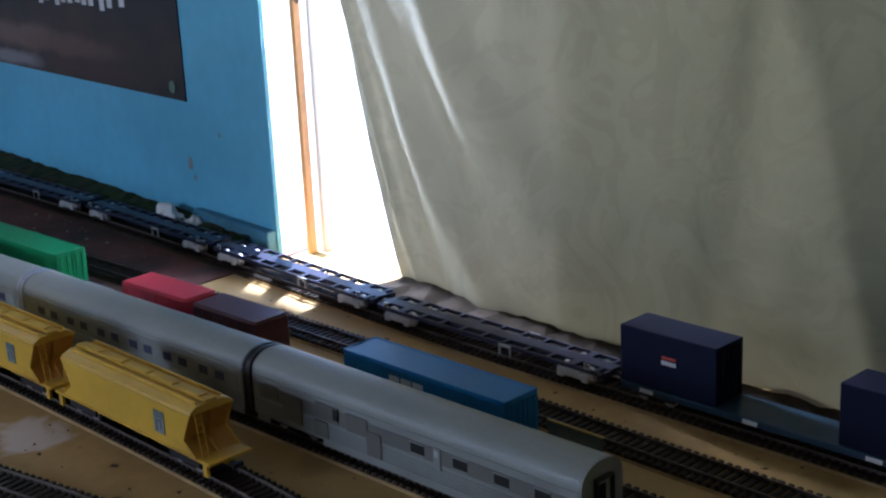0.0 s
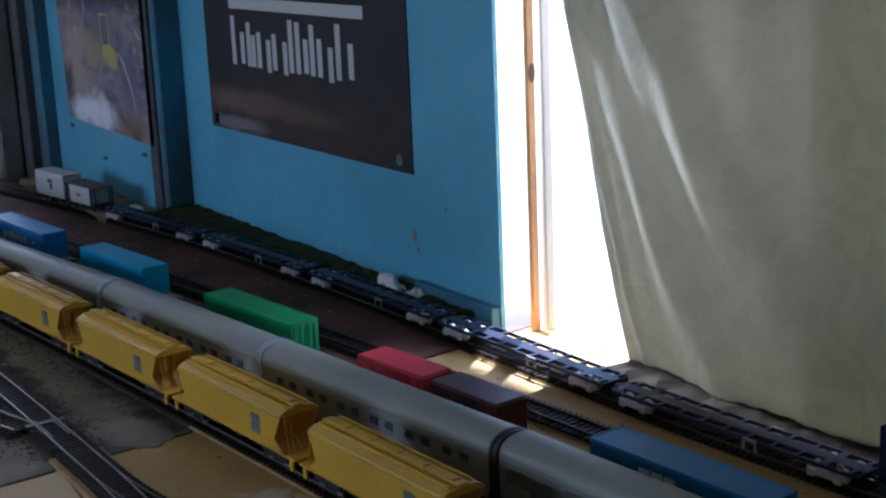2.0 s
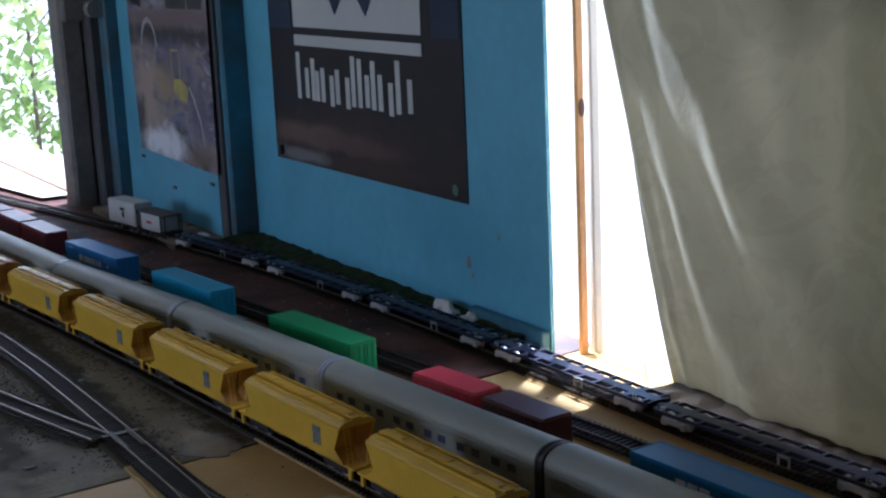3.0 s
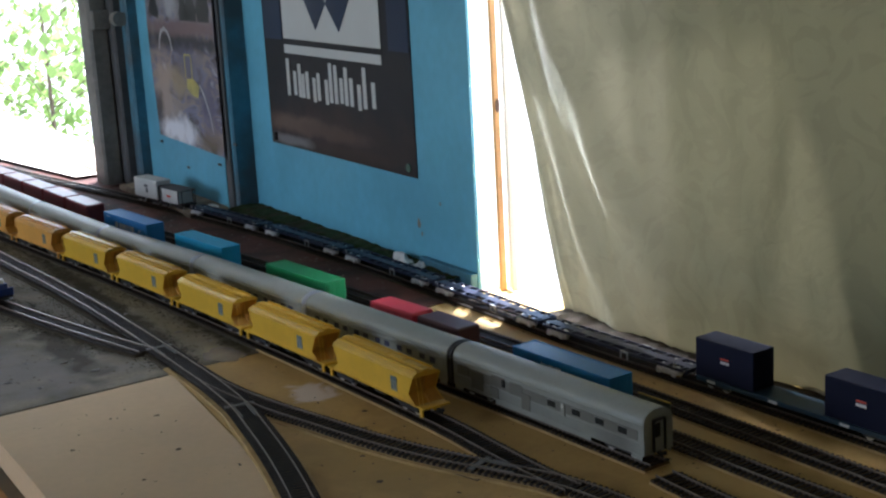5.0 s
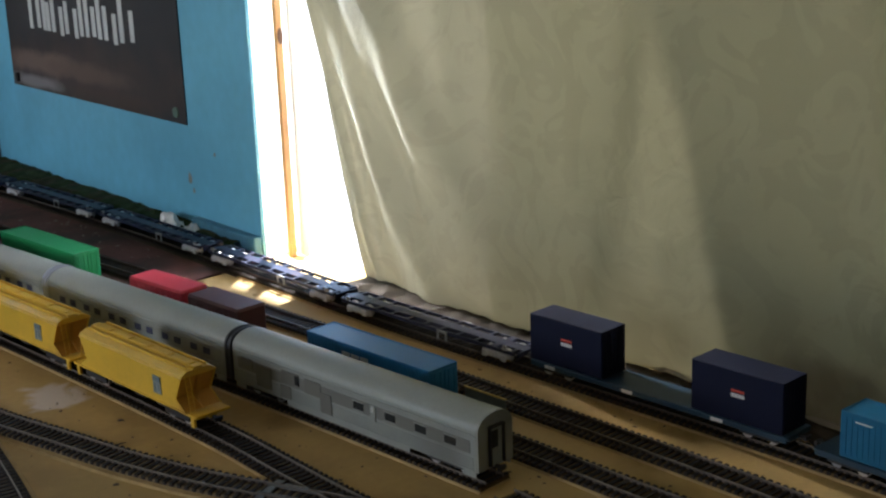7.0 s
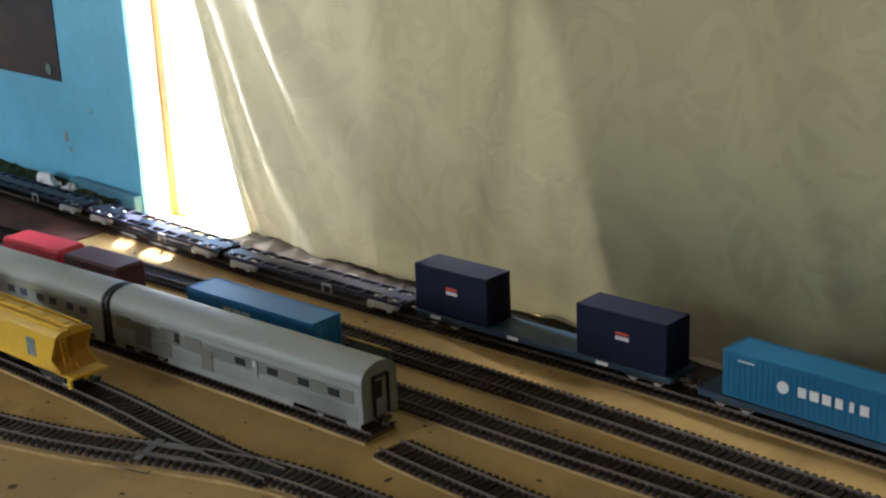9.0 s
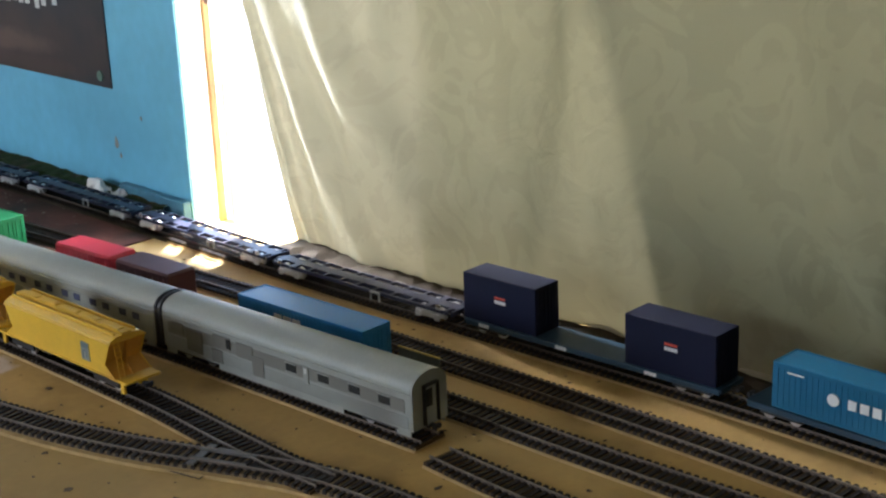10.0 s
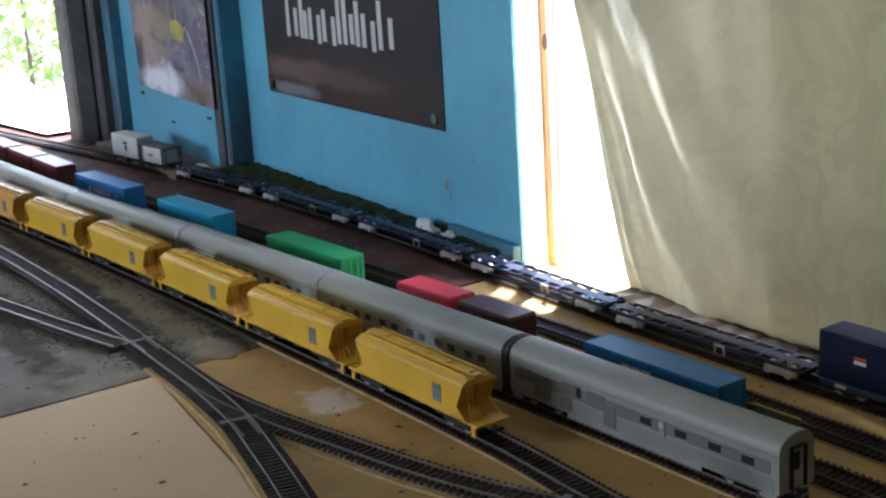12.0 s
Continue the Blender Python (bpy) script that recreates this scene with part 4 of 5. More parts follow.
P_GREEN = paint("container_green", (0.035, 0.34, 0.115))
P_RED = paint("wagon_red", (0.70, 0.055, 0.08))
P_MAROON = paint("wagon_maroon", (0.13, 0.05, 0.055))
P_LBLUE = paint("container_sky_blue", (0.055, 0.44, 0.72))
P_DBLUE = paint("container_sea_blue", (0.05, 0.25, 0.60))
P_BRICK = paint("wagon_brick_red", (0.23, 0.045, 0.05))
P_VAN = paint("van_white", (0.66, 0.66, 0.63))
P_TEAL = paint("wagon_teal_deck", (0.02, 0.05, 0.08))
P_FRAMEB = paint("wagon_frame_blue", (0.02, 0.045, 0.17))

# yellow hoppers
first = stand(hopper_wagon(M_YELLOW, "yellow grain hopper wagon with sloped ends on black bogies"), HOPPER, 0.292)
for k in range(1, 5):
    copy_thing(first, stand_matrix(HOPPER, 0.292 + 0.1805 * k))
orange = stand(hopper_wagon(M_ORANGE, "orange-yellow grain hopper wagon with sloped ends on black bogies"), HOPPER, 0.292 + 0.1805 * 5)
for k in range(6, 12):
    copy_thing(orange, stand_matrix(HOPPER, 0.292 + 0.1805 * k))

# silver coaches: a luggage coach first, then seated coaches
van = stand(coach("van"), COACH, 0.128)
seat = coach("seat")
stand(seat, COACH, 0.128 + 0.2685)
for k in range(2, 9):
    copy_thing(seat, stand_matrix(COACH, 0.128 + 0.2685 * k))
stand(diaphragm(M_BLACK, "black ribbed bellows between two silver coaches"), COACH, 0.128 + 0.2685 / 2)
joint = stand(diaphragm(mat("pale_bellows", (0.50, 0.53, 0.60), 0.25, vary=0.15, scale=60), "pale grey ribbed bellows between two silver coaches"), COACH, 0.128 + 0.2685 * 1.5)
for k in range(2, 8):
    copy_thing(joint, stand_matrix(COACH, 0.128 + 0.2685 * (k + 0.5)))

# goods track: containers on flat wagons, nearest first
def load(f, y, L, H, material, label, logo=None, wagon_len=None, deck=M_DECK, frame_mat=M_BLACK, sill=None, shift=0.0, group="", wlabel="", floor=0.0112, W=0.0280, wheel=None):
    stand(flat_wagon(wagon_len or L + 0.03, deck, frame_mat, wlabel or "flat wagon with a low deck on bogies", group or "goods train wagons", sill, wheel=wheel), f, y + shift)
    return stand(container(L, H, material, label, logo, W=W), f, y, RAIL_TOP + floor)


stand(container(0.140, 0.0270, P_BLUE, "mid-blue forty-foot container with white block lettering", logo_white, W=0.0285), GOODS, 0.171, RAIL_TOP + 0.0112)
carrier = stand(flat_wagon(0.192, M_DECK, M_BLACK, "grey-decked flat wagon with yellow sills and low boards at one end", "goods train wagons", M_YLINE), GOODS, 0.146)
M_GREENBOARD = mat("grey_green_board", (0.115, 0.125, 0.095), 0.6, vary=0.2, scale=50, bump=0.1)
for q in (-1, 1):
    board = part("side_board", boxes(((0.0725, q * 0.0143, 0.0158), (0.0410, 0.0010, 0.0094)), bevel=0.0002), M_GREENBOARD, carrier, "low grey-green side board")
    part("top_rail", boxes(((0.0725, q * 0.0143, 0.0209), (0.0415, 0.0016, 0.0010)), bevel=0.0002), M_YLINE, board, "thin yellow rail")


def box_wagon(L, H, material, label):
    t = thing("box_wagon", label, "model wagon", "goods train wagons")
    part("body", boxes(((0, 0, 0.0085 + (H - 0.0085) / 2), (L, 0.029, H - 0.0085)), bevel=0.0012), material, t)
    part("roof", boxes(((0, 0, H + 0.0004), (L - 0.002, 0.0275, 0.0012)), bevel=0.0005), material, t)
    for s in (-1, 1):
        rows = [((-L / 2 + 0.006 + (L - 0.012) * k / 8, s * 0.0147, H * 0.6), (0.0012, 0.0008, H * 0.6)) for k in range(9)]
        part("side_ribs", boxes(*rows), material, t)
        bogie(t, s * (L / 2 - 0.020), 0.016)
        coupler(t, s * (L / 2 - 0.003), s)
    part("underframe", boxes(((0, 0, 0.0078), (L, 0.010, 0.0025))), M_BLACK, t)
    return t


stand(box_wagon(0.074, 0.0345, P_MAROON, "dark maroon covered wagon with a flat roof"), GOODS, 0.3690)
stand(box_wagon(0.080, 0.0345, P_RED, "bright red covered wagon with a flat roof"), GOODS, 0.4540)
load(GOODS, 0.652, 0.140, 0.0290, P_GREEN, "bright green forty-foot container with end doors", None, 0.20, shift=-0.01)
load(GOODS, 0.912, 0.136, 0.0290, P_LBLUE, "sky-blue container with ribbed end doors", None, 0.19)
load(GOODS, 1.140, 0.150, 0.0290, P_DBLUE, "sea-blue container with a pale end emblem", logo_ring, 0.19)
brick = stand(box_wagon(0.100, 0.0385, P_BRICK, "brick-red covered wagon with a flat roof"), GOODS, 1.335)
for k in range(1, 6):
    copy_thing(brick, stand_matrix(GOODS, 1.335 + 0.108 * k))
for k in range(3):
    load(GOODS, 1.985 + 0.150 * k, 0.124, 0.0290, P_LBLUE, "sky-blue container with ribbed end doors", None, 0.145)

# bare wire coupling between the green container's wagon and the red wagon
bm = bmesh.new()
knots = [along(GOODS, y)[0] + Vector((dx, 0, z)) for y, dx, z in ((0.560, -0.004, 0.0170), (0.538, -0.010, 0.0215), (0.522, -0.006, 0.0165), (0.508, 0.002, 0.0180), (0.496, -0.002, 0.0150))]
for p, q in zip(knots, knots[1:]):
    rod(bm, p, q, 0.0008, 6)
tagged(part("coupling_wire", bm, mat("tan_wire", (0.55, 0.42, 0.24), 0.4, metal=0.4), None, "bent tan wire coupling between two goods wagons"), category="wire")

# back track: container train, empty skeletal wagons, brake van and louvred van
G = "container train"
pair = flat_wagon(0.240, P_TEAL, P_TEAL, "long dark teal flat wagon carrying two short containers", G, sill=P_TEAL)
for x in (-0.096, -0.020, 0.060):
    part("sill_plate", boxes(((x, -0.0154, 0.0088), (0.010, 0.0006, 0.0026))), M_WHITE, pair, "small white plate on the sill")
stand(pair, BACK, 0.006)
for y, L in ((0.087, 0.073), (-0.069, 0.076)):
    stand(container(L, 0.0375, P_BLACKC, "blue-black twenty-foot container with a small striped label", logo_small, ribbed=False), BACK, y, RAIL_TOP + 0.0112)
load(BACK, -0.224, 0.146, 0.0315, P_HAN, "bright blue forty-foot container with a white ring logo", logo_ring, 0.190, P_TEAL, P_TEAL, group=G, wlabel="dark teal flat wagon under a blue container")
load(BACK, -0.465, 0.146, 0.0315, P_PALE, "pale grey-green forty-foot container with a dark flag logo", logo_flag, 0.190, P_TEAL, P_TEAL, group=G, wlabel="dark teal flat wagon under a pale container")
load(BACK, -0.676, 0.146, 0.0315, P_NAVY, "navy forty-foot container with white lettering blocks", logo_ring, 0.190, M_DECK, M_DECK, group=G, wlabel="pale grey flat wagon")
load(BACK, -0.878, 0.146, 0.0315, P_LOGOBLUE, "mid-blue forty-foot container with a red lettering bar", logo_bar, 0.190, M_DECK, M_DECK, group=G, wlabel="pale grey flat wagon")
empty = flat_wagon(0.229, M_DECK, M_NAVYF, "empty navy skeletal container wagon with bright wheels", G, skeletal=True)
stand(empty, BACK, 0.2480)
for k in range(1, 5):
    copy_thing(empty, stand_matrix(BACK, 0.2480 + 0.2335 * k))


def brake_van():
    t = thing("brake_van", "small white guard's van with dark ends and a red label", "model wagon", G)
    part("body", boxes(((0, 0, 0.0215), (0.058, 0.027, 0.0230)), bevel=0.0006), P_VAN, t)
    part("roof", boxes(((0, 0, 0.0340), (0.080, 0.0290, 0.0022)), bevel=0.0008), M_DARKGREY, t)
    for s in (-1, 1):
        part("end_platform", boxes(((s * 0.0345, 0, 0.0110), (0.012, 0.0270, 0.0020)), ((s * 0.0395, 0.0125, 0.0215), (0.0012, 0.0012, 0.023)), ((s * 0.0395, -0.0125, 0.0215), (0.0012, 0.0012, 0.023))), M_BLACK, t)
        bogie(t, s * 0.024, 0.014)
        for q in (-1, 1):
            part("corner_post", boxes(((s * 0.0290, q * 0.0136, 0.0215), (0.0026, 0.0012, 0.0235))), M_DARKGREY, t)
    part("underframe", boxes(((0, 0, 0.0095), (0.080, 0.024, 0.0025))), M_BLACK, t)
    part("label_patch", boxes(((-0.004, -0.0138, 0.0215), (0.012, 0.0006, 0.0034))), M_REDPRINT, t)
    return t


def louvred_van():
    t = thing("louvred_van", "tall white louvred van with a dark emblem", "model wagon", G)
    part("body", boxes(((0, 0, 0.0250), (0.080, 0.0285, 0.0310)), bevel=0.0012), P_VAN, t)
    part("roof", boxes(((0, 0, 0.0412), (0.081, 0.0275, 0.0018)), bevel=0.0008), P_VAN, t)
    for q in (-1, 1):
        rows = [((-0.036 + 0.0060 * k, q * 0.0144, 0.0250), (0.0012, 0.0006, 0.028)) for k in range(13)]
        part("side_ribs", boxes(*rows), P_VAN, t)
    part("emblem", boxes(((0.004, -0.0148, 0.0310), (0.0120, 0.0006, 0.0040)), ((0.006, -0.0148, 0.0235), (0.0060, 0.0006, 0.0080))), M_DARKPRINT, t)
    part("underframe", boxes(((0, 0, 0.0085), (0.080, 0.020, 0.0030))), M_BLACK, t)
    for s in (-1, 1):
        bogie(t, s * 0.024, 0.014)
        coupler(t, s * 0.038, s)
    return t


stand(brake_van(), BACK, 1.352)
stand(louvred_van(), BACK, 1.436)

# blue wagon with bright wheels on the dirty siding
siding = stand(flat_wagon(0.150, M_NAVYF, M_NAVYF, "short navy skeletal wagon with bright wheels on the siding", "siding wagon", skeletal=True), YARD, 0.985)
for k in (-1, 1):
    part("bolster", boxes(((k * 0.048, 0, 0.0165), (0.012, 0.0290, 0.0110)), bevel=0.0008), P_FRAMEB, siding)
    part("steel_drum", rod(bmesh.new(), (k * 0.048, -0.0105, 0.0240), (k * 0.048, 0.0105, 0.0240), 0.0042, 18), M_STEEL, siding)
    part("end_rail", boxes(((k * 0.071, 0, 0.0150), (0.002, 0.0280, 0.0100)), bevel=0.0005), P_FRAMEB, siding)
    for q in (-1, 1):
        part("hub_cover", rod(bmesh.new(), (k * 0.048, q * 0.0140, 0.0160), (k * 0.048, q * 0.0155, 0.0160), 0.0042, 14), M_STEEL, siding)

# ---- the curtain ----
def fold_depth(u, z):
    """How far the cloth stands out towards the room: u metres from its free edge."""
    d = 0.009 * math.sin(2 * math.pi * (u / 0.21 + 0.10 * z) + 0.4) * (0.6 + 0.6 * noise.noise((u * 3, z * 2, 9.0))) * min(max((u - 0.22) / 0.2, 0.1), 1) + 0.002 * math.sin(2 * math.pi * (u / 0.071 - 0.3 * z) + 1.9)
    d += 0.005 * noise.noise((u * 9, z * 3, 1.0)) + 0.0018 * noise.noise((u * 40, z * 22, 4.0)) * (1 if z < 0.12 else 0.4)
    low = min(z, 0.46)
    # creases pulled towards the free edge: a shorter slope on that side than on the other
    for foot, lean, deep, wide in ((0.106, 0.26, 0.017, 0.030), (0.214, 0.38, 0.023 * min(1, 0.25 + z * 4), 0.040), (0.160, 0.32, 0.004, 0.012)):
        e = u - foot + lean * low + 0.008 * noise.noise((foot * 90, z * 7, 2.0))
        d += deep * math.exp(-((e / (wide if e < 0 else 0.036)) ** 2))
    for foot, lean, wide, deep in ((0.022, 0.05, 0.007, 0.006), (0.330, -0.42, 0.030, 0.010), (0.545, 0.0, 0.042, 0.009), (0.650, 0.05, 0.022, 0.007), (0.780, 0.10, 0.030, 0.010)):
        d += deep * math.exp(-(((u - foot + lean * low) / wide) ** 2))
    return d


def curtain():
    bm, rows = bmesh.new(), []
    nu, nz = 440, 130
    for j in range(nz + 1):
        z = 1.15 * (j / nz) ** 1.3
        edge = 0.437 + 0.105 * (1 - math.exp(-z * 3.4)) if z < 1.2 else 0.53
        row = []
        for i in range(nu + 1):
            u = 1.7 * (i / nu) ** 1.6
            hem = max(0.0004, 0.0003 + 0.0034 * noise.noise((u * 13, 2.0, 0.0)) + 0.001 * math.sin(u * 31))
            zz = hem + z
            base = 0.468 + 0.022 * min(max((u - 0.2) / 0.5, 0), 1)
            row.append(bm.verts.new((base + 0.014 - fold_depth(u, z) * (0.75 + 0.25 * min(z / 0.1, 1)), edge - u, zz)))
        rows.append(row)
    for a, b in zip(rows, rows[1:]):
        for i in range(nu):
            bm.faces.new((a[i], a[i + 1], b[i + 1], b[i]))
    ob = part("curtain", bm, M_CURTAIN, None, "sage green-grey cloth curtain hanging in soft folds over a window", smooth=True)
    tagged(ob, category="curtain")
    thick = ob.modifiers.new("thickness", "SOLIDIFY")
    thick.thickness = 0.0008
    return ob


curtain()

# a loose thread at the free edge and a scrap of pink cloth caught under the hem
bm = bmesh.new()
strand = [Vector((0.4535 + 0.0015 * math.sin(k * 1.3), 0.440 + 0.0012 * math.sin(k * 0.9 + 1), 0.125 - 0.0125 * k)) for k in range(11)]
for p, q in zip(strand, strand[1:]):
    rod(bm, p, q, 0.00035, 5)
tagged(part("loose_thread", bm, M_BLACK, None, "thin dark thread hanging at the curtain's free edge"), category="thread")
bm = boxes(((0, 0, 0.010), (0.0016, 0.013, 0.020)), bevel=0.0006)
for v in bm.verts:
    v.co.x += 0.0022 * math.sin(v.co.y * 260 + v.co.z * 90)
scrap = tagged(part("cloth_scrap", bm, mat("pink_cloth", (0.42, 0.27, 0.22), 0.9, vary=0.2, scale=80, bump=0.3), None, "small faded pink scrap of cloth standing at the curtain's hem"), category="scrap")
scrap.location = (0.462, -0.075, 0.003)

# ---- posters ----
def wall_sheet(name, y0, y1, z0, z1, x, material, parent=None, label="", bow=0.0, thick=0.0012, nz=12, pinch=0.0):
    """A flat sheet on the wall, facing the room, that may curl off it at its foot."""
    bm, rows = bmesh.new(), []
    for j in range(nz + 1):
        z = z0 + (z1 - z0) * j / nz
        rows.append([bm.verts.new((x - bow * (1 - j / nz) ** 4 * (0.3 + 0.7 * k / 6), y0 + (y1 - pinch * max(0, 1 - 3.2 * j / nz) ** 1.5 - y0) * k / 6, z + 0.02 * pinch / 0.05 * (k / 6) * max(0, 1 - 3 * j / nz))) for k in range(7)])
    for a, b in zip(rows, rows[1:]):
        for k in range(6):
            bm.faces.new((a[k], a[k + 1], b[k + 1], b[k]))
    got = bmesh.ops.extrude_face_region(bm, geom=list(bm.faces))
    bmesh.ops.translate(bm, vec=(thick, 0, 0), verts=[v for v in got["geom"] if isinstance(v, bmesh.types.BMVert)])
    bmesh.ops.recalc_face_normals(bm, faces=bm.faces)
    return part(name, bm, material, parent, label)


M_POSTER = mat("poster_dark_print", (0.015, 0.015, 0.018), 0.48, vary=0.3, scale=6, bump=0.03, fine=30)
M_POSTERB = mat("poster_navy_edge", (0.018, 0.035, 0.075), 0.35, vary=0.2, scale=6, bump=0.03)
M_POSTERW = mat("poster_white_print", (0.58, 0.59, 0.57), 0.4, vary=0.06, scale=8, bump=0.03)


def flat_shape(name, pts, x, material, parent, label="", thick=0.0008):
    """A flat shape on the wall from (y, z) corners."""
    bm = bmesh.new()
    a, b = [bm.verts.new((x, y, z)) for y, z in pts], [bm.verts.new((x + thick, y, z)) for y, z in pts]
    for k in range(len(pts)):
        bm.faces.new((a[k], a[(k + 1) % len(pts)], b[(k + 1) % len(pts)], b[k]))
    bm.faces.new(a)
    bm.faces.new(b[::-1])
    bmesh.ops.recalc_face_normals(bm, faces=bm.faces)
    return part(name, bm, material, parent, label)


def soft_blot(m, centre, radii, colour, amount, fray_scale=30.0):
    """A soft-edged patch of the picture, or of glare painted into it: where in the print (y, z), how large, its colour.
    """
    n, l = m.node_tree.nodes, m.node_tree.links
    p = n["Principled BSDF"]
    old = p.inputs["Base Color"].links[0].from_socket
    tc, place, edge, fray, total, span, mix = n.new("ShaderNodeTexCoord"), n.new("ShaderNodeMapping"), n.new("ShaderNodeVectorMath"), n.new("ShaderNodeTexNoise"), n.new("ShaderNodeMath"), n.new("ShaderNodeMapRange"), n.new("ShaderNodeMix")
    place.inputs["Location"].default_value = (0, -centre[0] / radii[0], -centre[1] / radii[1])
    place.inputs["Scale"].default_value = (0, 1 / radii[0], 1 / radii[1])
    l.new(tc.outputs["Object"], place.inputs["Vector"])
    edge.operation = "LENGTH"
    l.new(place.outputs[0], edge.inputs[0])
    fray.inputs["Scale"].default_value, fray.inputs["Detail"].default_value = fray_scale, 5.0
    l.new(tc.outputs["Object"], fray.inputs["Vector"])
    total.operation = "MULTIPLY_ADD"
    total.inputs[1].default_value = 1.6
    l.new(fray.outputs["Fac"], total.inputs[0])
    l.new(edge.outputs["Value"], total.inputs[2])
    span.inputs["From Min"].default_value, span.inputs["From Max"].default_value = 1.3, 2.0
    span.inputs["To Min"].default_value, span.inputs["To Max"].default_value = amount, 0.0
    l.new(total.outputs[0], span.inputs["Value"])
    mix.data_type = "RGBA"
    l.new(span.outputs["Result"], mix.inputs["Factor"])
    l.new(old, mix.inputs["A"])
    mix.inputs["B"].default_value = (*colour, 1)
    l.new(mix.outputs["Result"], p.inputs["Base Color"])


# warm highlight band and the curling foot's pale glare are painted in here
for spot in (((0.94, 0.155), (0.32, 0.050), (0.036, 0.024, 0.020), 0.95), ((1.06, 0.163), (0.13, 0.0150), (0.150, 0.098, 0.075), 0.9), ((0.94, 0.160), (0.10, 0.0130), (0.100, 0.062, 0.047), 0.9), ((1.09, 0.136), (0.08, 0.0085), (0.21, 0.20, 0.20), 0.9), ((0.90, 0.137), (0.12, 0.010), (0.050, 0.030, 0.022), 0.9)):
    soft_blot(M_POSTER, *spot, 24.0)
big = thing("railway_poster", "large dark poster with white emblem and lettering on blue wall", "poster")
PX = WALL - 0.0014
wall_sheet("sheet", 0.708, 1.168, 0.126, 0.74, PX, M_POSTER, big)
flat_shape("edge_band", [(1.166, 0.290), (1.10, 0.290), (1.10, 0.738), (1.166, 0.738)], PX - 0.0010, M_POSTERB, big)
flat_shape("edge_band", [(0.765, 0.290), (0.711, 0.290), (0.711, 0.738), (0.765, 0.738)], PX - 0.0010, M_POSTERB, big)
flat_shape("emblem_panel", [(1.094, 0.2925), (0.786, 0.2915), (0.786, 0.56), (1.094, 0.56)], PX - 0.0011, M_POSTERW, big, "white emblem panel")
flat_shape("white_bar", [(1.094, 0.2705), (0.786, 0.2700), (0.786, 0.2830), (1.094, 0.2835)], PX - 0.0011, M_POSTERW, big)
flat_shape("emblem_chevron", [(0.979, 0.309), (0.9425, 0.347), (1.0050, 0.445), (1.0860, 0.445)], PX - 0.0020, M_POSTERB, big)
flat_shape("emblem_chevron", [(0.9045, 0.309), (0.9415, 0.347), (0.8800, 0.445), (0.7960, 0.445)], PX - 0.0020, M_POSTERB, big)
# plain bars in place of the lettering: where each begins, its width and height
for start, wide, tall in ((1.094, 0.034, 0.056), (1.054, 0.022, 0.050), (1.028, 0.034, 0.040), (0.990, 0.036, 0.040), (0.950, 0.011, 0.057), (0.934, 0.028, 0.055), (0.902, 0.011, 0.054), (0.886, 0.034, 0.040), (0.846, 0.036, 0.057)):
    foot, stroke = 0.206, 0.0105
    rows = [((PX - 0.0002, start - stroke / 2, foot + tall / 2), (0.0004, stroke, tall))]
    if wide > 0.012:
        rows.append(((PX - 0.0002, start - wide + stroke / 2, foot + tall * 0.36), (0.0004, stroke, min(tall, 0.040) * 0.9)))
    part("lettering_block", boxes(*rows), M_POSTERW, big)
part("corner_mark", rod(bmesh.new(), (PX - 0.0016, 0.729, 0.138), (PX + 0.0003, 0.729, 0.138), 0.0060, 18), mat("poster_green_mark", (0.10, 0.17, 0.13), 0.5), big, "small pale round corner mark")

small = thing("photo_poster", "creased photographic poster of a train on the blue wall panel", "poster")
QX = 0.405 - 0.0035
M_PHOTO = photograph("photo_print", [(0.02, 0.018, 0.02), (0.10, 0.08, 0.08), (0.20, 0.20, 0.30), (0.32, 0.26, 0.22), (0.14, 0.13, 0.20), (0.50, 0.49, 0.53)], 15.0, (1, 0.8, 1.9))


# the near-white blot low down is the bulging sheet's glare, painted in
for spot in (((1.43, 0.50), (0.34, 0.21), (0.21, 0.215, 0.235), 0.97), ((1.46, 0.345), (0.030, 0.040), (0.40, 0.41, 0.44), 0.9), ((1.42, 0.277), (0.24, 0.020), (0.030, 0.030, 0.034), 0.9), ((1.42, 0.300), (0.24, 0.015), (0.20, 0.14, 0.14), 0.95),
             ((1.40, 0.235), (0.065, 0.035), (0.16, 0.155, 0.22), 0.9), ((1.45, 0.205), (0.050, 0.030), (0.36, 0.28, 0.15), 0.8), ((1.52, 0.18), (0.055, 0.080), (0.42, 0.33, 0.27), 0.9),
             ((1.32, 0.17), (0.040, 0.050), (0.11, 0.10, 0.17), 0.8), ((1.56, 0.150), (0.030, 0.030), (0.03, 0.028, 0.03), 0.8), ((1.46, 0.118), (0.095, 0.026), (0.80, 0.80, 0.84), 1.0), ((1.32, 0.112), (0.060, 0.018), (0.16, 0.12, 0.07), 0.8)):
    soft_blot(M_PHOTO, *spot)
wall_sheet("sheet", 1.268, 1.585, 0.094, 0.70, QX, M_PHOTO, small, bow=0.004, pinch=0.022)
M_CONIFER = mat("photo_dark_trees", (0.035, 0.037, 0.036), 0.35, vary=0.5, scale=60)
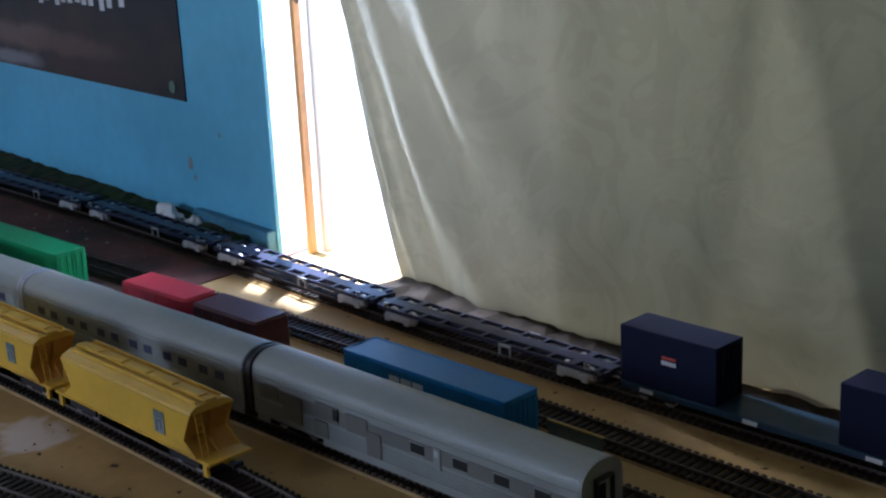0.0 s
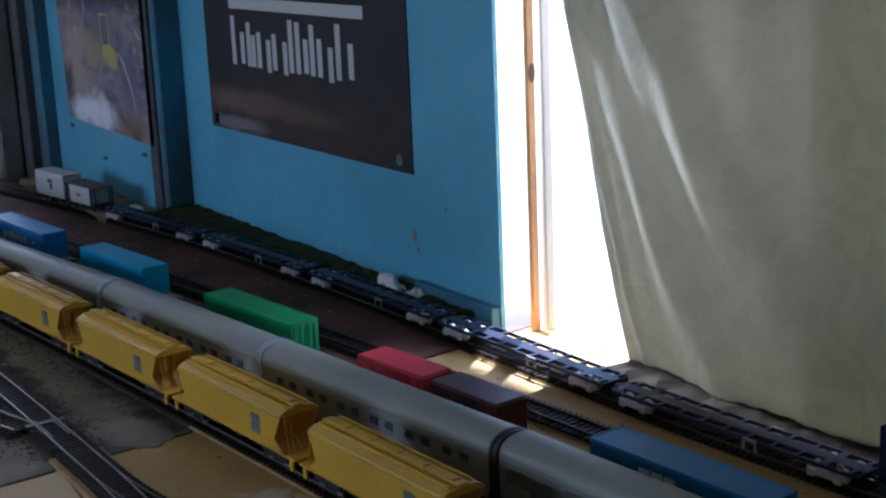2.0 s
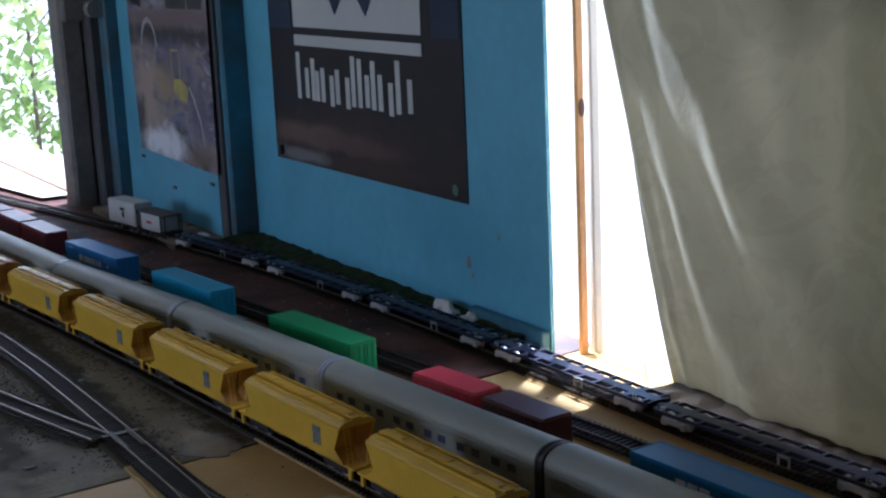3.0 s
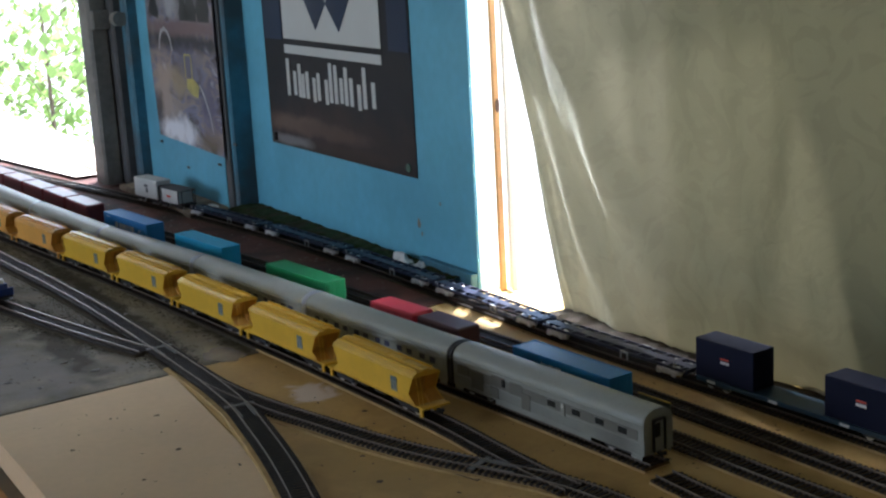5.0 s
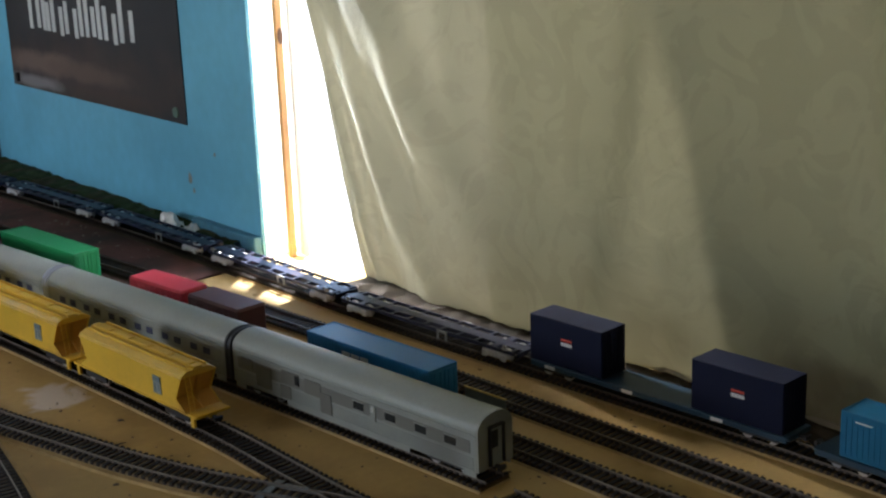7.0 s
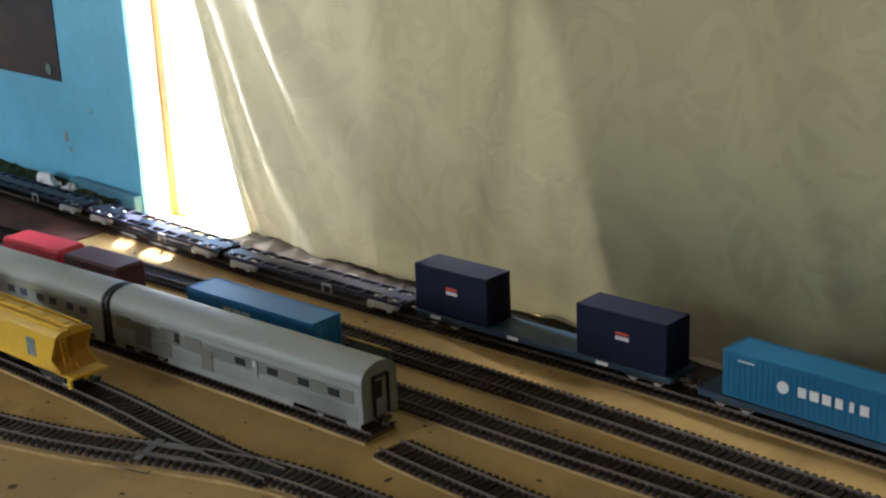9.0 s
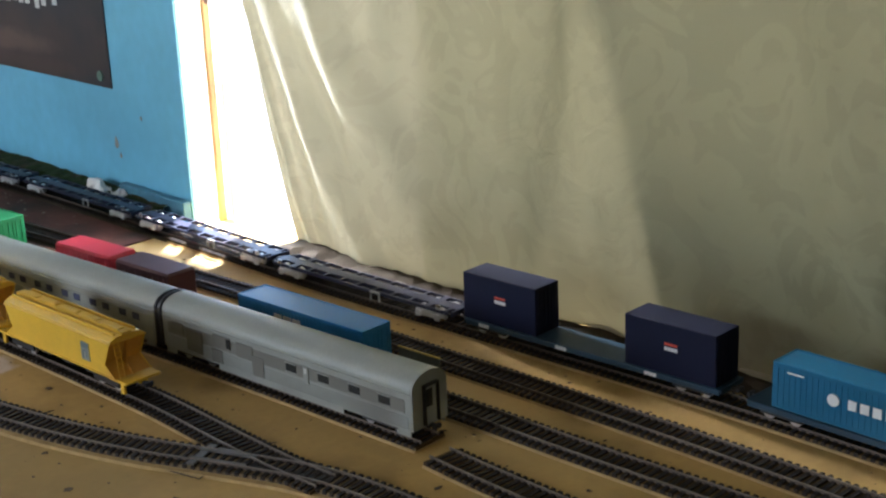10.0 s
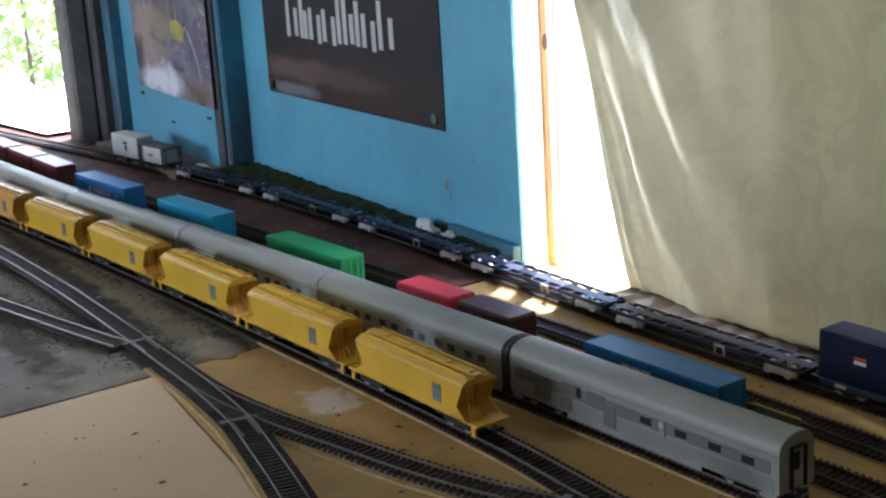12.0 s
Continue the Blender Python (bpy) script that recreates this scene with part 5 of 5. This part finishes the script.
for foot, tall, wide in ((1.545, 0.105, 0.030), (1.40, 0.085, 0.024), (1.365, 0.125, 0.030), (1.31, 0.150, 0.034)):
    left, right = [], []
    for k in range(7):
        reach = wide * (1 - k / 7) * (1.0 if k % 2 else 0.72)
        left.append((foot + reach, 0.312 + tall * k / 7))
        right.append((foot - reach, 0.312 + tall * k / 7))
    flat_shape("conifer", left + [(foot, 0.312 + tall)] + right[::-1], QX - 0.0006, M_CONIFER, small, "dark printed conifer", 0.0004)
M_NOSE = mat("photo_yellow", (0.46, 0.40, 0.10), 0.35, vary=0.35, scale=40)
M_PALEPRINT = mat("photo_pale", (0.42, 0.41, 0.42), 0.4, vary=0.3, scale=50)
flat_shape("yellow_nose", [(1.412, 0.190), (1.362, 0.184), (1.354, 0.204), (1.378, 0.216), (1.408, 0.214)], QX - 0.0012, M_NOSE, small)
for y, z, wide, tall in ((1.412, 0.236, 0.003, 0.040), (1.382, 0.234, 0.003, 0.036), (1.397, 0.2545, 0.030, 0.003)):
    flat_shape("cab_frame", [(y + wide / 2, z - tall / 2), (y - wide / 2, z - tall / 2), (y - wide / 2, z + tall / 2), (y + wide / 2, z + tall / 2)], QX - 0.0012, M_NOSE, small)
for k in range(6):
    a0, a1 = math.pi * k / 6, math.pi * (k + 1) / 6
    flat_shape("white_arch", [(1.500 + r * math.cos(a), 0.258 + 1.2 * r * math.sin(a)) for r, a in ((0.034, a0), (0.034, a1), (0.028, a1), (0.028, a0))], QX - 0.0012, M_PALEPRINT, small, "", 0.0004)
flat_shape("printed_rail", [(1.352, 0.205), (1.338, 0.190), (1.318, 0.160), (1.305, 0.120), (1.301, 0.120), (1.313, 0.161), (1.334, 0.194), (1.352, 0.209)], QX - 0.0012, M_PALEPRINT, small, "", 0.0004)
for y, z in ((1.578, 0.088), (1.30, 0.078), (1.45, 0.055), (1.225, 0.12)):
    tagged(part("tape_scrap", boxes(((0.4035, y, z), (0.002, 0.012, 0.004))), M_DARKGREY, None, "dark tape scrap stuck on blue paint"), category="tape")

tagged(part("poster_pin", boxes(((WALL - 0.004, 1.150, 0.137), (0.005, 0.007, 0.012)), bevel=0.001), M_BLACK, None, "small black clip at the large poster's corner"), category="clip")
M_RUSTSPOT = mat("rust_stain", (0.24, 0.22, 0.19), 0.9, vary=0.4, scale=80)
for y, z, a in ((0.713, 0.065, 0.005), (0.706, 0.052, 0.0025), (0.655, 0.10, 0.002)):
    ring = [(y + a * (0.8 + 0.4 * noise.noise((k * 0.9, y * 9, 0))) * math.cos(k * 0.524), z + a * 1.5 * (0.8 + 0.4 * noise.noise((k * 0.7, 3, z * 9))) * math.sin(k * 0.524)) for k in range(12)]
    tagged(flat_shape("rust_mark", ring, WALL - 0.0006, M_RUSTSPOT, None, "small rusty scuff on the blue wall", 0.0005), category="stain")

# ---- scenery and litter ----
# shade along the curtain's hem, put in as a dark-coloured strip
setting("dirt_strip", ragged_strip([-0.62 + 0.012 * k for k in range(89)], lambda y: BACK(y) + 0.0165, lambda y: 0.487, 0.0008), mat("hem_shade_brown", (0.045, 0.034, 0.022), 0.95, vary=0.4, scale=70, bump=0.3, spec=0.05), "ragged dark strip that stands for the shade between back track and curtain")
setting("grass_strip", ragged_strip([0.60 + 0.012 * k for k in range(55)], lambda y: BACK(y) + 0.019, lambda y: WALL, 0.013), M_GRASS, "dark green scatter grass along the wall's foot")


def lump(name, at, size, material, label, category, seed):
    bm = bmesh.new()
    bmesh.ops.create_icosphere(bm, subdivisions=3, radius=1.0)
    for v in bm.verts:
        k = 0.75 + 0.55 * noise.noise(v.co * 1.7 + Vector((seed, 0, 0))) + 0.2 * noise.noise(v.co * 5 + Vector((0, seed, 0)))
        v.co = Vector((v.co.x * size[0] * k, v.co.y * size[1] * k, max(v.co.z, -0.2) * size[2] * k))
    ob = part(name, bm, material, None, label)
    ob.location = at
    return tagged(ob, category=category)


lump("plaster_lump", (0.424, 0.728, 0.008), (0.016, 0.030, 0.020), M_PLASTERLUMP, "crumpled white plaster lump on the grass strip", "scrap", 3.1)
lump("plaster_lump", (0.430, 0.690, 0.006), (0.012, 0.018, 0.016), M_PLASTERLUMP, "crumpled white plaster lump on the grass strip", "scrap", 7.3)
lump("plaster_lump", (0.432, 0.630, 0.003), (0.006, 0.035, 0.006), M_PLASTERLUMP, "flat white plaster scraps beside the back track", "scrap", 9.3)
lump("paper_scrap", (0.385, 1.30, 0.010), (0.008, 0.022, 0.005), M_PLASTERLUMP, "crumpled white paper scrap on the plywood strip", "scrap", 5.3)
random.seed(11)
for k in range(46):
    y = random.uniform(1.30, 1.62)
    lump("debris", (random.uniform(0.345, 0.40), y, 0.009), (random.uniform(0.002, 0.006), random.uniform(0.002, 0.009), random.uniform(0.001, 0.003)), M_PLY, "small brown debris on the plywood strip", "debris", k)
specks = [(-0.075, 0.42), (-0.13, 0.36), (-0.05, 0.30), (-0.02, 0.23), (-0.10, 0.25), (-0.035, 0.40), (0.105, 0.33), (0.13, 0.28), (0.11, 0.24), (0.14, 0.22), (0.075, 0.18), (0.06, 0.12), (0.10, 0.06), (0.03, 0.05), (0.33, 0.42), (0.38, 0.33), (0.385, 0.22), (0.22, -0.05), (0.28, -0.12), (0.42, 0.02)]
for k, (x, y) in enumerate(specks):
    lump("speck", (x, y, 0.0), (0.0016 + 0.0011 * (k % 3), 0.0013 + 0.0007 * (k % 4), 0.0009), M_PLYDARK, "small dark crumb lying on the baseboard", "debris", k + 0.5)
tagged(part("wire_scrap", rod(bmesh.new(), (0.10, 0.205, 0.001), (0.085, 0.19, 0.001), 0.0012, 6), M_DARKGREY, None, "short dark stick lying on the board"), category="debris")

for k, (x, y) in enumerate([(-0.095, 0.655), (-0.060, 0.63), (-0.13, 0.60), (-0.105, 0.56), (-0.04, 0.58), (-0.17, 0.66), (0.10, 0.60), (0.085, 0.66), (0.12, 0.72), (0.06, 0.78)]):
    lump("paint_flake", (x, y, 0.001), (0.004 + 0.002 * (k % 3), 0.003, 0.0012), M_LAVENDER, "pale loose paint flake on the grey board", "debris", k + 20.5)



def grit(name, count, zone, size, material, label, seed):
    """Fine crumbs lying on a board, too many to count."""
    rng = random.Random(seed)
    verts, faces = [], []
    for k in range(count):
        x, y, r = rng.uniform(zone[0], zone[1]), rng.uniform(zone[2], zone[3]), size * rng.uniform(0.35, 1.0) ** 2
        a, long = rng.uniform(0, 6.283), rng.uniform(1.0, 2.2)
        i = len(verts)
        for q in range(4):
            u, v = r * long * math.cos(q * 1.571 + rng.uniform(-0.4, 0.4)), r * math.sin(q * 1.571 + rng.uniform(-0.4, 0.4))
            verts.append((x + u * math.cos(a) - v * math.sin(a), y + u * math.sin(a) + v * math.cos(a), 0.0))
        verts.append((x, y, r * 0.7))
        faces += [(i + q, i + (q + 1) % 4, i + 4) for q in range(4)]
    me = bpy.data.meshes.new(name)
    me.from_pydata(verts, [], faces)
    me.materials.append(material)
    return tagged(new(name, me), label, "grit", kind="stuff")


def track_dirt(f, y0, y1, wide, count, label, seed):
    """Dirt drifted along an old track: small flat flakes, thick beside the sleepers and thinning outwards."""
    rng = random.Random(seed)
    verts, faces = [], []
    for k in range(count):
        y = rng.uniform(y0, y1)
        p, d = along(f, y)
        off = rng.choice((-1, 1)) * (0.016 + abs(rng.gauss(0, wide)) * (0.7 + 0.6 * noise.noise((y * 14, 0.0, seed))))
        x, y = p.x - d.y * off, p.y + d.x * off
        r, a = 0.0020 * rng.uniform(0.3, 1.0) ** 2, rng.uniform(0, 6.283)
        i = len(verts)
        for q in range(5):
            w = a + q * 1.257 + rng.uniform(-0.4, 0.4)
            verts.append((x + r * rng.uniform(0.6, 1.4) * math.cos(w), y + r * rng.uniform(0.6, 1.4) * math.sin(w), 0.0001))
        verts.append((x, y, 0.0003 + r * 0.15))
        faces += [(i + q, i + (q + 1) % 5, i + 5) for q in range(5)]
    me = bpy.data.meshes.new("track_dirt")
    me.from_pydata(verts, [], faces)
    me.materials.append(M_DIRT)
    return tagged(new("track_dirt", me), label, "dirt", kind="stuff")


M_DIRT = mat("track_dirt", (0.050, 0.044, 0.028), 0.9, vary=0.5, scale=30, bump=0.2, fine=200, spec=0.1)
for n, (f, y0, y1) in enumerate(((NEAR, 0.53, 2.0), (YARD, 0.64, 1.7), (HOPPER, 0.53, 2.0))):
    track_dirt(f, y0, y1, 0.016, 5200, "dark olive dirt flakes drifted along an old track", 41 + n)
M_PALEGRIT = mat("pale_grit", (0.27, 0.24, 0.19), 0.9, vary=0.4, scale=90)
grit("dark_grit", 1500, (-0.30, 0.19, 0.55, 1.45), 0.0014, M_PLYDARK, "fine dark crumbs and dust on the grey board", 31)
grit("pale_grit", 500, (-0.30, 0.19, 0.55, 1.45), 0.0014, M_PALEGRIT, "fine pale crumbs and paint dust on the grey board", 32)
grit("dark_grit", 420, (0.03, 0.42, -0.25, 0.49), 0.0013, M_PLYDARK, "fine dark crumbs on the tan board", 33)
grit("dark_grit", 45, (-0.16, -0.01, 0.10, 0.46), 0.0010, M_PLYDARK, "fine dark crumbs on the cream board", 34)
grit("pale_grit", 500, (0.20, 0.42, 0.66, 1.55), 0.0016, M_PALEGRIT, "fine pale crumbs on the brown board", 35)

bm = bmesh.new()
bends = [(0.152, 0.088, 0.003), (0.132, 0.072, 0.0012), (0.124, 0.069, 0.0010), (0.116, 0.097, 0.0010), (0.106, 0.130, 0.0012)]
for p, q in zip(bends, bends[1:]):
    rod(bm, p, q, 0.0004, 6)
tagged(part("loose_wire", bm, M_BLACK, None, "thin bent black wire lying by the turnout"), category="wire")

# ---- outside: hanging foliage beyond the doorway ----
M_LEAF = cloth("sunlit_leaf", (0.22, 0.31, 0.10), (0.50, 0.66, 0.22))
M_BARK = mat("bark", (0.16, 0.12, 0.08), 0.9, vary=0.3, scale=10, bump=0.4)


def tree(at, tall, spread, leaves, seed):
    t = thing("tree", "sunlit leafy green tree outside the doorway", "tree", "trees outside")
    t.location = at
    rng = random.Random(seed)
    trunk = bmesh.new()
    bmesh.ops.create_cone(trunk, cap_ends=True, segments=10, radius1=0.014, radius2=0.006, depth=tall * 0.6, matrix=Matrix.Translation((0, 0, tall * 0.3)))
    ends = []
    for k in range(30):
        a, h = rng.uniform(0, 6.283), rng.uniform(0.08, 0.9) * tall
        tip = Vector((math.cos(a) * spread * rng.uniform(0.4, 1), math.sin(a) * spread * rng.uniform(0.4, 1), h))
        rod(trunk, (0, 0, min(h * 0.7, tall * 0.58)), tip, 0.002, 5)
        ends.append(tip)
    part("trunk", trunk, M_BARK, t)
    verts, faces = [], []
    for k in range(leaves):
        c = rng.choice(ends)
        p = c + Vector((rng.gauss(0, 0.13), rng.gauss(0, 0.13), rng.gauss(-0.15, 0.36))) * spread * 0.55
        s = rng.uniform(0.012, 0.052)
        a, b = rng.uniform(0, 6.283), rng.uniform(-1.2, -0.2)
        u = Vector((math.cos(a) * math.cos(b), math.sin(a) * math.cos(b), math.sin(b))) * s * 1.5
        v = Vector((-math.sin(a), math.cos(a), rng.uniform(-0.4, 0.4))) * s * 0.5
        i = len(verts)
        verts += [p, p + u * 0.5 + v, p + u, p + u * 0.5 - v]
        faces.append((i, i + 1, i + 2, i + 3))
    me = bpy.data.meshes.new("crown")
    me.from_pydata([v.to_tuple() for v in verts], [], faces)
    me.materials.append(M_LEAF)
    crown = new("crown", me)
    crown.parent = t
    return t


tree((1.20, 5.3, -1.0), 2.0, 0.95, 3000, 1)
tree((1.75, 6.1, -1.0), 2.3, 1.0, 3200, 2)
tree((0.85, 5.9, -1.0), 2.2, 0.9, 2700, 3)

# ---- sleepers, piece by piece on the near tracks ----
PITCH = 0.0058
for t, f, y0, y1, lift, near in LAID:
    rest = []
    n = int((y1 - y0) / PITCH)
    for k in range(n):
        y = y0 + PITCH * (k + 0.5)
        p, d = along(f, y)
        m = Matrix.Translation((p.x, p.y, lift)) @ Matrix.Rotation(math.atan2(d.y, d.x), 4, "Z")
        if -0.35 < y < near:
            s = new("sleeper", SLEEPER)
            s.parent = t
            s.matrix_basis = m
        else:
            rest.append(m)
    verts, faces = [], []
    base = [v.co.copy() for v in SLEEPER.vertices]
    polys = [tuple(q.vertices) for q in SLEEPER.polygons]
    for m in rest:
        i = len(verts)
        verts += [(m @ c).to_tuple() for c in base]
        faces += [tuple(i + j for j in q) for q in polys]
    if verts:
        me = bpy.data.meshes.new("sleeper_run")
        me.from_pydata(verts, [], faces)
        me.materials.append(M_SLEEPER)
        far = new("sleeper_run", me)
        far.parent = t
        tagged(far, kind="stuff")
